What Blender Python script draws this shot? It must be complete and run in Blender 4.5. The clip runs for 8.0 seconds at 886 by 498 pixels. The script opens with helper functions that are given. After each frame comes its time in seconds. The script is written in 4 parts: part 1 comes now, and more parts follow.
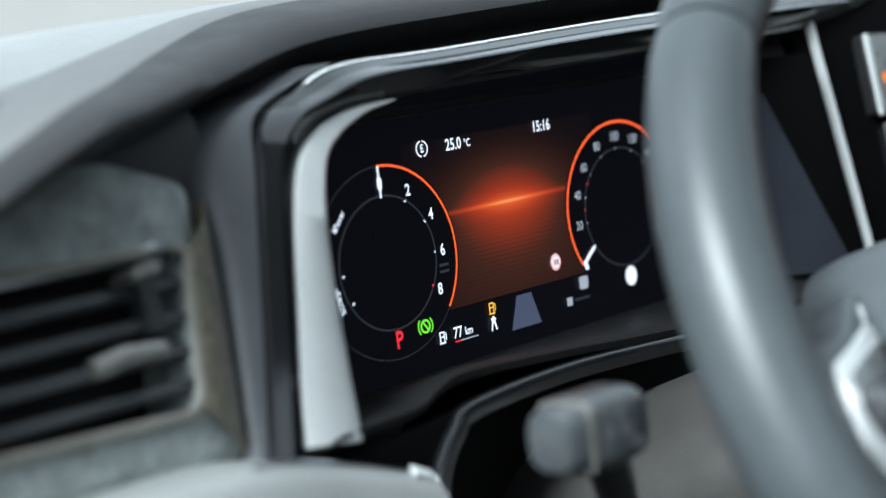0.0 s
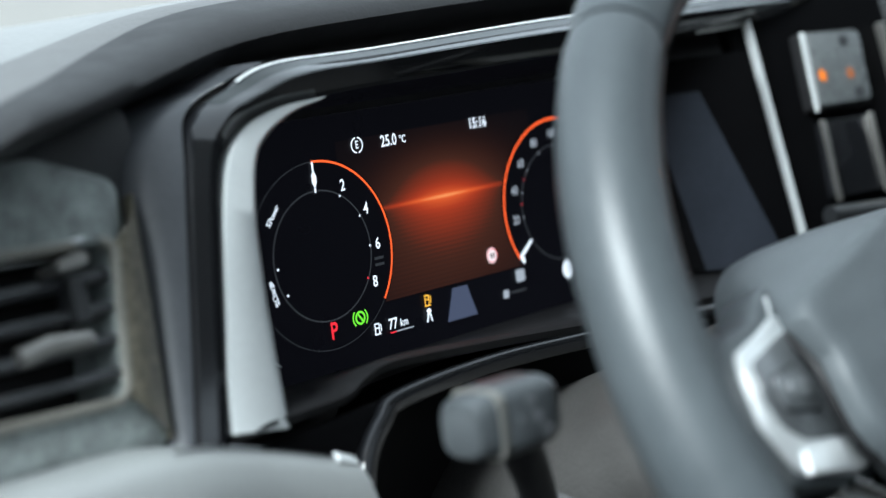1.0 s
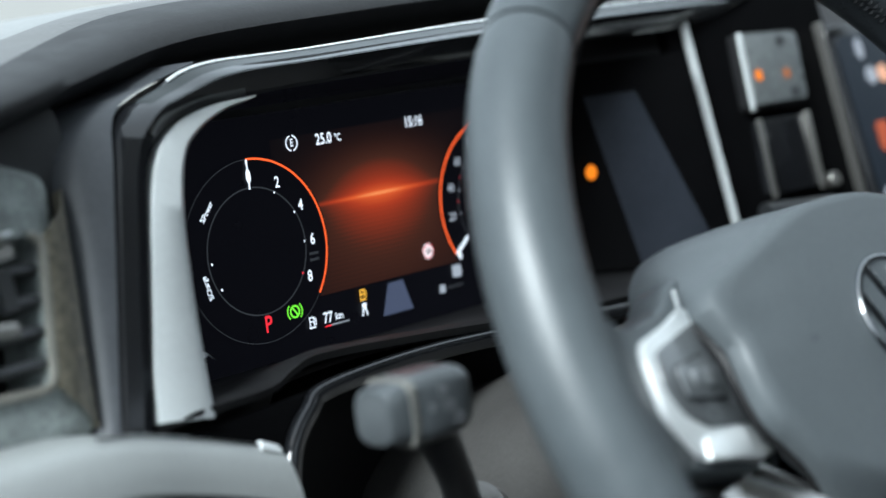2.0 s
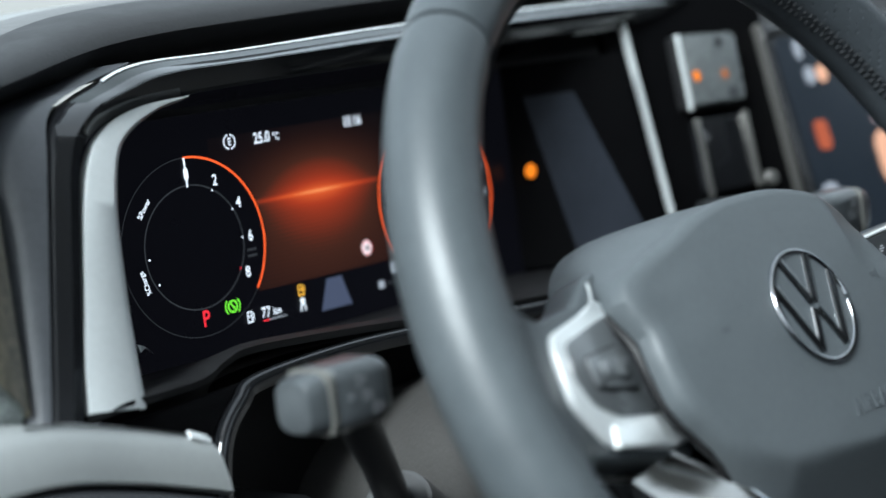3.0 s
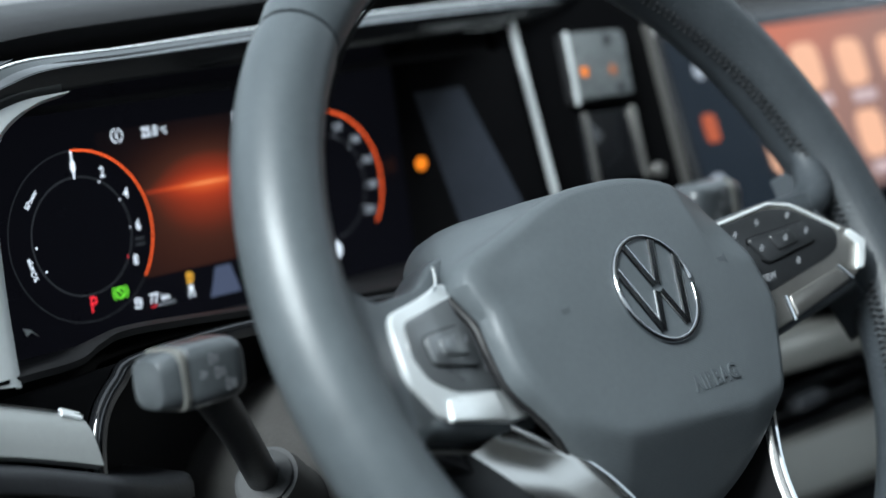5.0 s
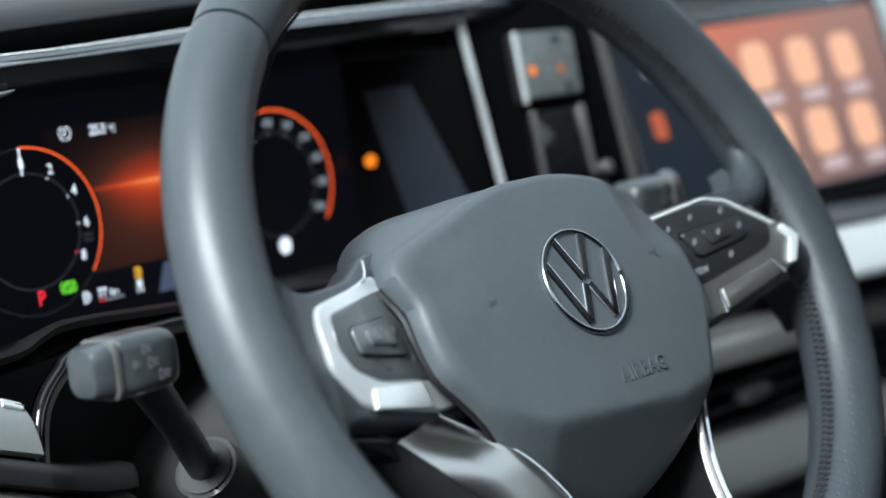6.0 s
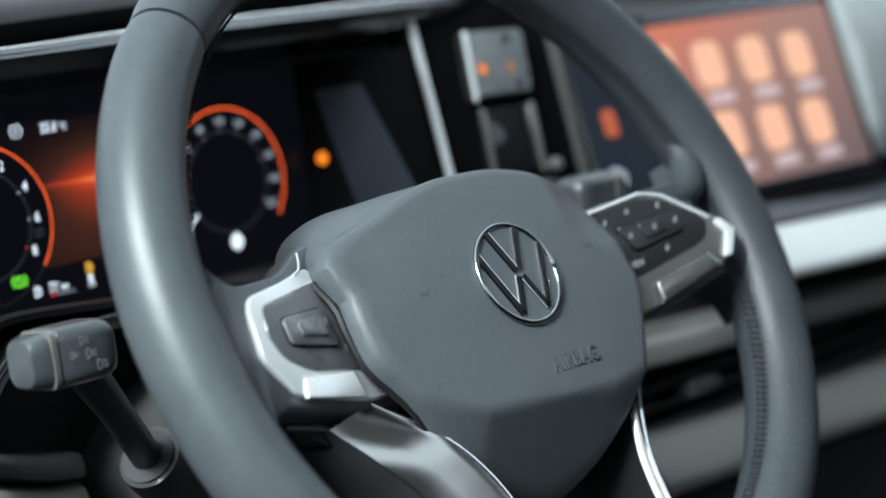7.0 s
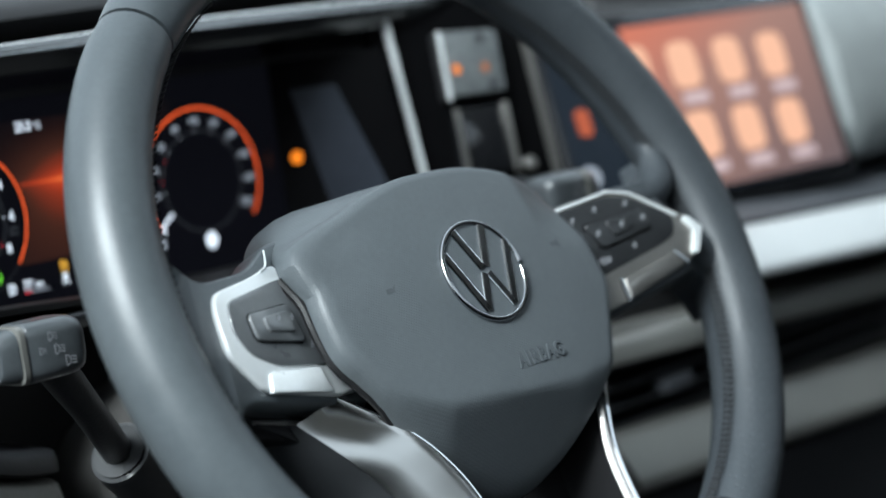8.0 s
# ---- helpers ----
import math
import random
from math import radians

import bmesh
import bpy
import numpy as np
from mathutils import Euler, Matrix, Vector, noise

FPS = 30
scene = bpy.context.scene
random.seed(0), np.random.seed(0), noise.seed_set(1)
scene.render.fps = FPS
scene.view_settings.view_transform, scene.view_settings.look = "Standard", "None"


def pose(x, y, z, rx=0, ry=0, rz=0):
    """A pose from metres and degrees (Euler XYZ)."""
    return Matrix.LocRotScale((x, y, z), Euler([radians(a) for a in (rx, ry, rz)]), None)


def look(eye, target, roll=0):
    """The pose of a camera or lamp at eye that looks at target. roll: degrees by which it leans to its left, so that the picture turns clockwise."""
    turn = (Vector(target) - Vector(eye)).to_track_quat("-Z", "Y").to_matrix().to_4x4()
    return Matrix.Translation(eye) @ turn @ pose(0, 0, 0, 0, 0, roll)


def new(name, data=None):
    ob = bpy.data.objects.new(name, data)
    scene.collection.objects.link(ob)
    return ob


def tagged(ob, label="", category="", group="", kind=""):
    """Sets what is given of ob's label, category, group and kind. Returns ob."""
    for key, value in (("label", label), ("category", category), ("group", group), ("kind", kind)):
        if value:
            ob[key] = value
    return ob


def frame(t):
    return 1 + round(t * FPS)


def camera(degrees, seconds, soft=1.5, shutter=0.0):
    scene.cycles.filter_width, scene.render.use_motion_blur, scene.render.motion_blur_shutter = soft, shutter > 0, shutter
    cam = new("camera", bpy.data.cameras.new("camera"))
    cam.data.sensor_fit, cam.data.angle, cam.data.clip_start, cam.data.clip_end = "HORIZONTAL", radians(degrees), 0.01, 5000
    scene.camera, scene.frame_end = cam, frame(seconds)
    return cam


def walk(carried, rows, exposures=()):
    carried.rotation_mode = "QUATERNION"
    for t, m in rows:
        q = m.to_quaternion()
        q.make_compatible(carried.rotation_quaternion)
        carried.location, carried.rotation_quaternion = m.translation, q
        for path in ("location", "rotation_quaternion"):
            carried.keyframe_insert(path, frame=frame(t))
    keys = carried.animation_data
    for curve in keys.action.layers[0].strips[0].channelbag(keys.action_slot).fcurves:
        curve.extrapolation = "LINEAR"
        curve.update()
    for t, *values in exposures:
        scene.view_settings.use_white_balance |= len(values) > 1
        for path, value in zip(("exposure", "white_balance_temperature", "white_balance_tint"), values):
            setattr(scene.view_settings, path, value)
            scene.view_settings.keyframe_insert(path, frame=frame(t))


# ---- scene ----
cam = camera(27.53, 8.0, soft=1.5)
cam.data.dof.use_dof = True
cam.data.dof.focus_distance = 0.735
cam.data.dof.aperture_fstop = 4.4
PATH = [
    (0, (-0.4807, -0.4848, 1.0658), (0.0142, -0.0164, 0.9058), -0.06),
    (0.5, (-0.4792, -0.5013, 1.0679), (0.0154, -0.0328, 0.9069), 0.01),
    (1, (-0.4766, -0.5171, 1.0698), (0.0183, -0.0492, 0.9078), 0.00),
    (1.5, (-0.4735, -0.5338, 1.0709), (0.0210, -0.0656, 0.9090), -0.02),
    (3, (-0.4666, -0.5824, 1.0738), (0.0296, -0.1156, 0.9129), -0.02),
    (3.5, (-0.4644, -0.5985, 1.0747), (0.0319, -0.1318, 0.9139), -0.03),
    (4, (-0.4614, -0.6154, 1.0756), (0.0349, -0.1487, 0.9148), -0.08),
    (4.5, (-0.4587, -0.6316, 1.0766), (0.0373, -0.1647, 0.9154), -0.16),
    (6, (-0.4496, -0.6799, 1.0777), (0.0460, -0.2122, 0.9175), -0.31),
    (6.5, (-0.4470, -0.6955, 1.0779), (0.0484, -0.2276, 0.9180), -0.43),
    (7, (-0.4441, -0.7113, 1.0781), (0.0515, -0.2434, 0.9186), -0.46),
    (7.5, (-0.4422, -0.7218, 1.0784), (0.0538, -0.2543, 0.9190), -0.50),
    (8, (-0.4420, -0.7268, 1.0780), (0.0545, -0.2595, 0.9193), -0.49),
]
walk(cam, [(t, look(eye, target, roll)) for t, eye, target, roll in PATH], [(0.0, 0.5, 6000, 4), (8.0, 0.5, 6000, 4)])

# ---- light: overcast sky through the windscreen, the windows and an added roof opening ----
SUN_EL, SUN_ROT = radians(44), radians(265)
world = bpy.data.worlds.new("overcast_sky")
scene.world = world
world.use_nodes = True
wt = world.node_tree
sky = wt.nodes.new("ShaderNodeTexSky")
sky.sky_type, sky.sun_disc = "NISHITA", False
sky.sun_elevation, sky.sun_rotation = SUN_EL, SUN_ROT
sky.air_density, sky.dust_density, sky.ozone_density = 1.0, 5.0, 1.0
soften = wt.nodes.new("ShaderNodeMixRGB")
soften.inputs[0].default_value = 0.75
soften.inputs[2].default_value = (7.6, 8.2, 8.6, 1)
wt.links.new(sky.outputs[0], soften.inputs[1])
wt.links.new(soften.outputs[0], wt.nodes["Background"].inputs[0])
wt.nodes["Background"].inputs[1].default_value = 0.115
sun_data = bpy.data.lights.new("sun", "SUN")
sun_data.energy, sun_data.angle, sun_data.color = 5.0, radians(24), (0.97, 1.0, 1.0)
sun = new("sun", sun_data)
sun.matrix_world = look((-4, -0.35, 4.8), (0, 0, 0.9))


# ---- materials ----
def material(name, color, rough=0.5, metal=0.0, coat=0.0, vary=0.15, grain=60.0, bump=0.0, bump_scale=900.0,
             rough_vary=0.1, glow=None, strength=0.0, coat_rough=0.05, spec=0.5):
    m = bpy.data.materials.new(name)
    m.use_nodes = True
    t = m.node_tree
    b = t.nodes["Principled BSDF"]
    b.inputs["Roughness"].default_value, b.inputs["Metallic"].default_value = rough, metal
    b.inputs["Coat Weight"].default_value, b.inputs["Coat Roughness"].default_value = coat, coat_rough
    b.inputs["Specular IOR Level"].default_value = spec
    co = t.nodes.new("ShaderNodeTexCoord")
    n1, n2 = t.nodes.new("ShaderNodeTexNoise"), t.nodes.new("ShaderNodeTexNoise")
    n1.inputs["Scale"].default_value, n1.inputs["Detail"].default_value = grain, 4
    n2.inputs["Scale"].default_value, n2.inputs["Detail"].default_value = grain * 7, 3
    for n in (n1, n2):
        t.links.new(co.outputs["Object"], n.inputs["Vector"])
    add = t.nodes.new("ShaderNodeMath")
    add.operation = "ADD"
    t.links.new(n1.outputs["Fac"], add.inputs[0]), t.links.new(n2.outputs["Fac"], add.inputs[1])
    ramp = t.nodes.new("ShaderNodeMapRange")
    ramp.inputs["From Min"].default_value, ramp.inputs["From Max"].default_value = 0.6, 1.4
    ramp.inputs["To Min"].default_value, ramp.inputs["To Max"].default_value = 1 - vary, 1 + vary
    t.links.new(add.outputs[0], ramp.inputs["Value"])
    mul = t.nodes.new("ShaderNodeVectorMath")
    mul.operation = "SCALE"
    mul.inputs[0].default_value = color
    t.links.new(ramp.outputs[0], mul.inputs["Scale"])
    t.links.new(mul.outputs[0], b.inputs["Base Color"])
    rr = t.nodes.new("ShaderNodeMapRange")
    rr.inputs["From Min"].default_value, rr.inputs["From Max"].default_value = 0.3, 0.7
    rr.inputs["To Min"].default_value, rr.inputs["To Max"].default_value = rough * (1 - rough_vary), min(1, rough * (1 + rough_vary))
    t.links.new(n1.outputs["Fac"], rr.inputs["Value"]), t.links.new(rr.outputs[0], b.inputs["Roughness"])
    if bump:
        n3, bp = t.nodes.new("ShaderNodeTexNoise"), t.nodes.new("ShaderNodeBump")
        n3.inputs["Scale"].default_value, n3.inputs["Detail"].default_value = bump_scale, 3
        bp.inputs["Strength"].default_value, bp.inputs["Distance"].default_value = bump, 0.0004
        t.links.new(co.outputs["Object"], n3.inputs["Vector"])
        t.links.new(n3.outputs["Fac"], bp.inputs["Height"]), t.links.new(bp.outputs[0], b.inputs["Normal"])
    if glow:
        b.inputs["Emission Color"].default_value = (*glow, 1)
        b.inputs["Emission Strength"].default_value = strength
    return m


def dotted(m, scale, strength, size=0.32, turn=None):
    """Rows of small dimples pressed into the surface of m."""
    t = m.node_tree
    co, vo, mr, bp = (t.nodes.new(k) for k in ("ShaderNodeTexCoord", "ShaderNodeTexVoronoi", "ShaderNodeMapRange", "ShaderNodeBump"))
    vo.inputs["Scale"].default_value, vo.inputs["Randomness"].default_value = scale, 0.0
    mr.inputs["From Min"].default_value, mr.inputs["From Max"].default_value = size * 0.6, size
    bp.inputs["Strength"].default_value, bp.inputs["Distance"].default_value = strength, 0.0006
    mp = t.nodes.new("ShaderNodeMapping")
    mp.inputs["Rotation"].default_value = [radians(a) for a in turn or (0, 0, 0)]
    t.links.new(co.outputs["Object"], mp.inputs["Vector"])
    t.links.new(mp.outputs[0], vo.inputs["Vector"]), t.links.new(vo.outputs["Distance"], mr.inputs["Value"])
    t.links.new(mr.outputs[0], bp.inputs["Height"]), t.links.new(bp.outputs[0], t.nodes["Principled BSDF"].inputs["Normal"])
    return m


PIANO = material("piano_black", (0.009, 0.0095, 0.011), 0.09, coat=0.6, vary=0.1)
BLACK = material("black_plastic", (0.012, 0.012, 0.013), 0.5, bump=0.15, spec=0.3)
SOFT = material("soft_touch_plastic", (0.026, 0.027, 0.03), 0.45, bump=0.35, bump_scale=700)
SOFT_GREY = material("grey_soft_touch_plastic", (0.062, 0.066, 0.074), 0.46, bump=0.3, bump_scale=700)
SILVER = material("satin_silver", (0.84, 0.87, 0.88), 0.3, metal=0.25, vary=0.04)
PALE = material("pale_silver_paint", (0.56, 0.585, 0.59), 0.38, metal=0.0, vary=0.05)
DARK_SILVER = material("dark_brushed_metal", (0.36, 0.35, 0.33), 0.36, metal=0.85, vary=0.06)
BAND = material("brushed_spoke_metal", (0.60, 0.59, 0.57), 0.2, metal=1.0, vary=0.02, rough_vary=0.02)
FASCIA_METAL = material("grey_fascia_metal", (0.27, 0.268, 0.25), 0.4, metal=0.5, vary=0.06)
# Ribbed plastic, its colour paled for the glare of the sky.
GLARE_TRAY = material("glare_ribbed_tray", (0.32, 0.33, 0.33), 0.5, bump=0.4, bump_scale=300)
SMOKED = material("smoked_chrome", (0.075, 0.082, 0.08), 0.12, metal=1.0, vary=0.05)
DARK_CHROME = material("dark_chrome", (0.52, 0.53, 0.55), 0.14, metal=1.0, vary=0.03)
CHROME = material("chrome", (0.86, 0.88, 0.9), 0.08, metal=1.0, vary=0.02)
LEATHER = material("smooth_leather", (0.078, 0.09, 0.098), 0.36, spec=0.55, bump=0.3, bump_scale=1400, vary=0.12)
# Dimpled leather; its colour also holds the shade on the wheel's right side.
SHADED_PERFORATED = dotted(material("shaded_perforated_leather", (0.046, 0.053, 0.06), 0.45, vary=0.12), 330, 0.4)
HUB = dotted(material("grained_hub_plastic", (0.098, 0.111, 0.12), 0.46, vary=0.08), 850, 0.16, 0.5, (-55.8, 0, 30))
EMBOSS = material("embossed_plastic", (0.075, 0.085, 0.093), 0.5)
DARK_PAD = material("grey_touch_pad", (0.135, 0.146, 0.15), 0.28)
# Left pad's sky reflection is put into this paler grey.
SKYLIT_PAD = material("skylit_gloss_button_pad", (0.13, 0.139, 0.146), 0.3, coat=1.0, coat_rough=0.16, vary=0.1)
# Ribbed plastic, greyed between hood and tray for the grazing sheen.
SHEEN_RIBS = material("sheen_ribbed_band", (0.17, 0.171, 0.17), 0.45, bump=0.5, bump_scale=420)
VANE = material("vent_vane_plastic", (0.052, 0.055, 0.06), 0.34, vary=0.25)
DIM_PRINT = material("grey_print", (0.3, 0.31, 0.33), 0.5, vary=0.05)
HOOD = material("hood_soft_touch", (0.026, 0.026, 0.0275), 0.5, bump=0.35, bump_scale=700)
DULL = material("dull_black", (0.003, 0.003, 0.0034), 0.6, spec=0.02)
FACET_SHEEN = material("facet_sheen", (0.017, 0.02, 0.027), 0.4, spec=0.08)
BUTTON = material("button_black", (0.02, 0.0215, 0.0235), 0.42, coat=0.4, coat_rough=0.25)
STALK = material("stalk_plastic", (0.066, 0.074, 0.08), 0.34, coat=0.7, coat_rough=0.28)
COLUMN = material("column_plastic", (0.058, 0.056, 0.054), 0.5, bump=0.4, bump_scale=600)
DECOR = material("stone_look_decor", (0.15, 0.136, 0.102), 0.38, vary=1.0, grain=260, bump=0.7, bump_scale=500)
DECOR_PANEL = material("teal_grey_decor", (0.29, 0.32, 0.312), 0.34, vary=0.65, grain=95, bump=0.3, bump_scale=500)
BEAD = material("beige_metal_bead", (0.27, 0.26, 0.23), 0.36, metal=0.4, vary=0.2, grain=150)
LEDGE = material("pale_ledge_paint", (0.28, 0.292, 0.292), 0.4, vary=0.05)
KNEE = material("beige_grey_plastic", (0.2, 0.195, 0.18), 0.5, bump=0.3, bump_scale=600)
HEADLINER = material("headliner_cloth", (0.55, 0.55, 0.53), 0.9, bump=0.4, bump_scale=500)
CARPET = material("dark_carpet", (0.03, 0.03, 0.032), 0.95, bump=0.6, bump_scale=400)
PAINT = material("white_body_paint", (0.72, 0.73, 0.73), 0.25, coat=0.6, vary=0.03)
CONCRETE = material("concrete", (0.24, 0.235, 0.22), 0.85, vary=0.2, grain=2, bump=0.3, bump_scale=60)
STITCH = material("dark_thread", (0.024, 0.026, 0.029), 0.6)
GLASSY = material("display_cover", (0.003, 0.003, 0.005), 0.3, vary=0.05, glow=(0.06, 0.06, 0.09), strength=0.03, spec=0.12)


def lit(name, color, strength):
    return material(name, (0.01, 0.01, 0.01), 0.4, glow=color, strength=strength, vary=0.02)


L_WHITE = lit("lit_white", (0.85, 0.9, 1.0), 0.95)
L_DIM = lit("lit_grey", (0.6, 0.65, 0.75), 0.04)
L_MID = lit("lit_mid_grey", (0.7, 0.75, 0.85), 0.42)
L_ORANGE = lit("lit_orange", (1.0, 0.12, 0.025), 0.95)
L_RED = lit("lit_red", (1.0, 0.03, 0.05), 0.75)
L_GREEN = lit("lit_green", (0.25, 1.0, 0.05), 0.7)
L_AMBER = lit("lit_amber", (1.0, 0.24, 0.01), 0.85)
L_YELLOW = lit("lit_yellow", (1.0, 0.5, 0.05), 0.9)
L_PEACH = lit("lit_peach", (1.0, 0.52, 0.33), 0.72)
L_LILAC = lit("lit_lilac", (0.62, 0.45, 0.45), 0.8)
L_BLUE = lit("lit_blue_grey", (0.1, 0.12, 0.2), 0.5)


def picture(name, build):
    """A screen picture: build(nodes, links, u, v) gives the socket of its colour, from 0..1 across and up."""
    m = bpy.data.materials.new(name)
    m.use_nodes = True
    t = m.node_tree
    b = t.nodes["Principled BSDF"]
    b.inputs["Base Color"].default_value, b.inputs["Roughness"].default_value = (0.003, 0.003, 0.003, 1), 0.3
    b.inputs["Specular IOR Level"].default_value = 0.15
    co, sep = t.nodes.new("ShaderNodeTexCoord"), t.nodes.new("ShaderNodeSeparateXYZ")
    t.links.new(co.outputs["Generated"], sep.inputs[0])
    color, power = build(t, sep.outputs[0], sep.outputs[2])
    t.links.new(color, b.inputs["Emission Color"])
    b.inputs["Emission Strength"].default_value = power
    return m


def calc(t, op, a, b=None, c=None):
    n = t.nodes.new("ShaderNodeMath")
    n.operation = op
    for i, v in enumerate((a, b, c)):
        if v is None:
            continue
        if isinstance(v, (int, float)):
            n.inputs[i].default_value = v
        else:
            t.links.new(v, n.inputs[i])
    return n.outputs[0]


def bell(t, x, mid, width):
    d = calc(t, "DIVIDE", calc(t, "SUBTRACT", x, mid), width)
    return calc(t, "EXPONENT", calc(t, "MULTIPLY", calc(t, "MULTIPLY", d, d), -1.0))


def mix_rgb(t, fac, dark, bright):
    n = t.nodes.new("ShaderNodeMixRGB")
    n.inputs[1].default_value, n.inputs[2].default_value = (*dark, 1), (*bright, 1)
    t.links.new(fac, n.inputs[0])
    return n.outputs[0]


def horizon_glow(t, u, v):
    line = calc(t, "MULTIPLY", bell(t, v, 0.556, 0.014), bell(t, u, 0.5, 0.42))
    core = calc(t, "MULTIPLY", bell(t, v, 0.55, 0.062), bell(t, u, 0.5, 0.2))
    wide = calc(t, "MULTIPLY", bell(t, v, 0.556, 0.24), bell(t, u, 0.5, 0.27))
    low = calc(t, "MULTIPLY", bell(t, v, 0.18, 0.34), bell(t, u, 0.5, 0.5))
    ripple = calc(t, "ADD", calc(t, "MULTIPLY", calc(t, "SINE", calc(t, "MULTIPLY", v, 230.0)), 0.16), 1.0)
    s = calc(t, "ADD", calc(t, "MULTIPLY", line, 0.27), calc(t, "MULTIPLY", core, 0.25))
    s = calc(t, "ADD", s, calc(t, "MULTIPLY", wide, 0.35))
    s = calc(t, "ADD", s, calc(t, "MULTIPLY", calc(t, "MULTIPLY", low, ripple), 0.12))
    ramp = t.nodes.new("ShaderNodeValToRGB")
    e = ramp.color_ramp.elements
    e[0].position, e[0].color = 0.0, (0.004, 0.003, 0.004, 1)
    e[1].position, e[1].color = 1.0, (1.0, 0.36, 0.12, 1)
    k = e.new(0.15)
    k.color = (0.05, 0.016, 0.01, 1)
    k = e.new(0.42)
    k.color = (0.37, 0.038, 0.013, 1)
    k = e.new(0.7)
    k.color = (0.70, 0.10, 0.024, 1)
    t.links.new(s, ramp.inputs[0])
    return ramp.outputs[0], 0.8


def menu_glow(t, u, v):
    s = calc(t, "ADD", calc(t, "MULTIPLY", u, 0.40), calc(t, "MULTIPLY", calc(t, "SUBTRACT", 1.0, v), 0.55))
    ramp = t.nodes.new("ShaderNodeValToRGB")
    e = ramp.color_ramp.elements
    e[0].position, e[0].color = 0.0, (0.66, 0.18, 0.105, 1)
    e[1].position, e[1].color = 0.9, (0.17, 0.115, 0.115, 1)
    k = e.new(0.35)
    k.color = (0.37, 0.19, 0.15, 1)
    t.links.new(s, ramp.inputs[0])
    return ramp.outputs[0], 0.8


GLOW = picture("sunset_picture", horizon_glow)
MENU = picture("menu_picture", menu_glow)

# ---- frames of the dashboard ----
DASH = pose(0, 0, 0.9, -10, 0, 0)
FACE = DASH @ pose(0, 0, 0, 90)                      # instrument display: x right, y up, z to the driver
TILT = math.atan(0.45)
WHEEL = DASH @ pose(0.1102, -0.2153, -0.0411, 90 - math.degrees(TILT))
MENU_FACE = DASH @ Matrix.Translation((0.37, -0.0722, 0)) @ pose(0, 0, 0, 0, 0, -4.57) @ pose(0, 0, 0, 90 - 13.5)
SWITCH_FACE = DASH @ Matrix.Translation((0.265, -0.0498, 0)) @ pose(0, 0, 0, 0, 0, -11.3) @ pose(0, 0, 0, 90 - 13.5)


def B(x, z, d=0.0):
    """A point of the sloping front plane of the dashboard, d metres proud of it."""
    return Vector((x, -0.0498 + 0.24 * z - 0.972 * d, z + 0.233 * d))


# ---- mesh helpers ----
def thing(name, label, category, at=(0, 0, 0), m=DASH, group="", kind=""):
    ob = new(name)
    ob.empty_display_size = 0.02
    ob.location = m @ Vector(at)
    return tagged(ob, label, category, group, kind)


def root_of(ob):
    while ob.parent:
        ob = ob.parent
    return ob


def mesh_of(bm, name, mat, m, angle=35):
    bm.transform(m)
    bmesh.ops.recalc_face_normals(bm, faces=bm.faces[:])
    me = bpy.data.meshes.new(name)
    bm.to_mesh(me)
    bm.free()
    me.materials.append(mat)
    me.polygons.foreach_set("use_smooth", [True] * len(me.polygons))
    me.set_sharp_from_angle(angle=radians(angle))
    return me


def part(name, bm, mat, parent, label="", m=DASH, angle=35):
    at = root_of(parent).location
    ob = new(name, mesh_of(bm, name, mat, Matrix.Translation(-at) @ m, angle))
    ob.parent = parent
    return tagged(ob, label)


def single(name, bm, mat, label, category, m=DASH, kind="", group="", angle=35):
    ob = new(name, mesh_of(bm, name, mat, m, angle))
    return tagged(ob, label, category, group, kind)


def smooth_line(pts, n=6, closed=False):
    """Points along a soft curve through pts."""
    pts = [Vector(p) for p in pts]
    out, k = [], len(pts)
    for i in range(k if closed else k - 1):
        p0 = pts[(i - 1) % k] if closed or i > 0 else pts[0] * 2 - pts[1]
        p1, p2 = pts[i], pts[(i + 1) % k]
        p3 = pts[(i + 2) % k] if closed or i + 2 < k else pts[-1] * 2 - pts[-2]
        for j in range(n):
            s = j / n
            out.append(0.5 * (2 * p1 + (p2 - p0) * s + (2 * p0 - 5 * p1 + 4 * p2 - p3) * s * s + (3 * p1 - p0 - 3 * p2 + p3) * s ** 3))
    if not closed:
        out.append(pts[-1])
    return out


def fillet(poly, r, n=4):
    """A closed 2D outline with its corners rounded."""
    out, k = [], len(poly)
    for i in range(k):
        p, a, b = (Vector(poly[j % k][:2]) for j in (i, i - 1, i + 1))
        da, db = (a - p), (b - p)
        q = min(r, da.length * 0.45, db.length * 0.45)
        pa, pb = p + da.normalized() * q, p + db.normalized() * q
        for j in range(n + 1):
            s = j / n
            out.append(pa * (1 - s) ** 2 + p * 2 * s * (1 - s) + pb * s * s)
    return [(v.x, v.y) for v in out]


def loft(rings, closed=True, caps=True, bm=None):
    bm = bm or bmesh.new()
    vs = [[bm.verts.new(p) for p in ring] for ring in rings]
    for a, b in zip(vs, vs[1:]):
        k = len(a)
        for i in range(k if closed else k - 1):
            j = (i + 1) % k
            bm.faces.new((a[i], a[j], b[j], b[i]))
    if caps and closed:
        bm.faces.new(vs[0][::-1])
        bm.faces.new(vs[-1])
    return bm


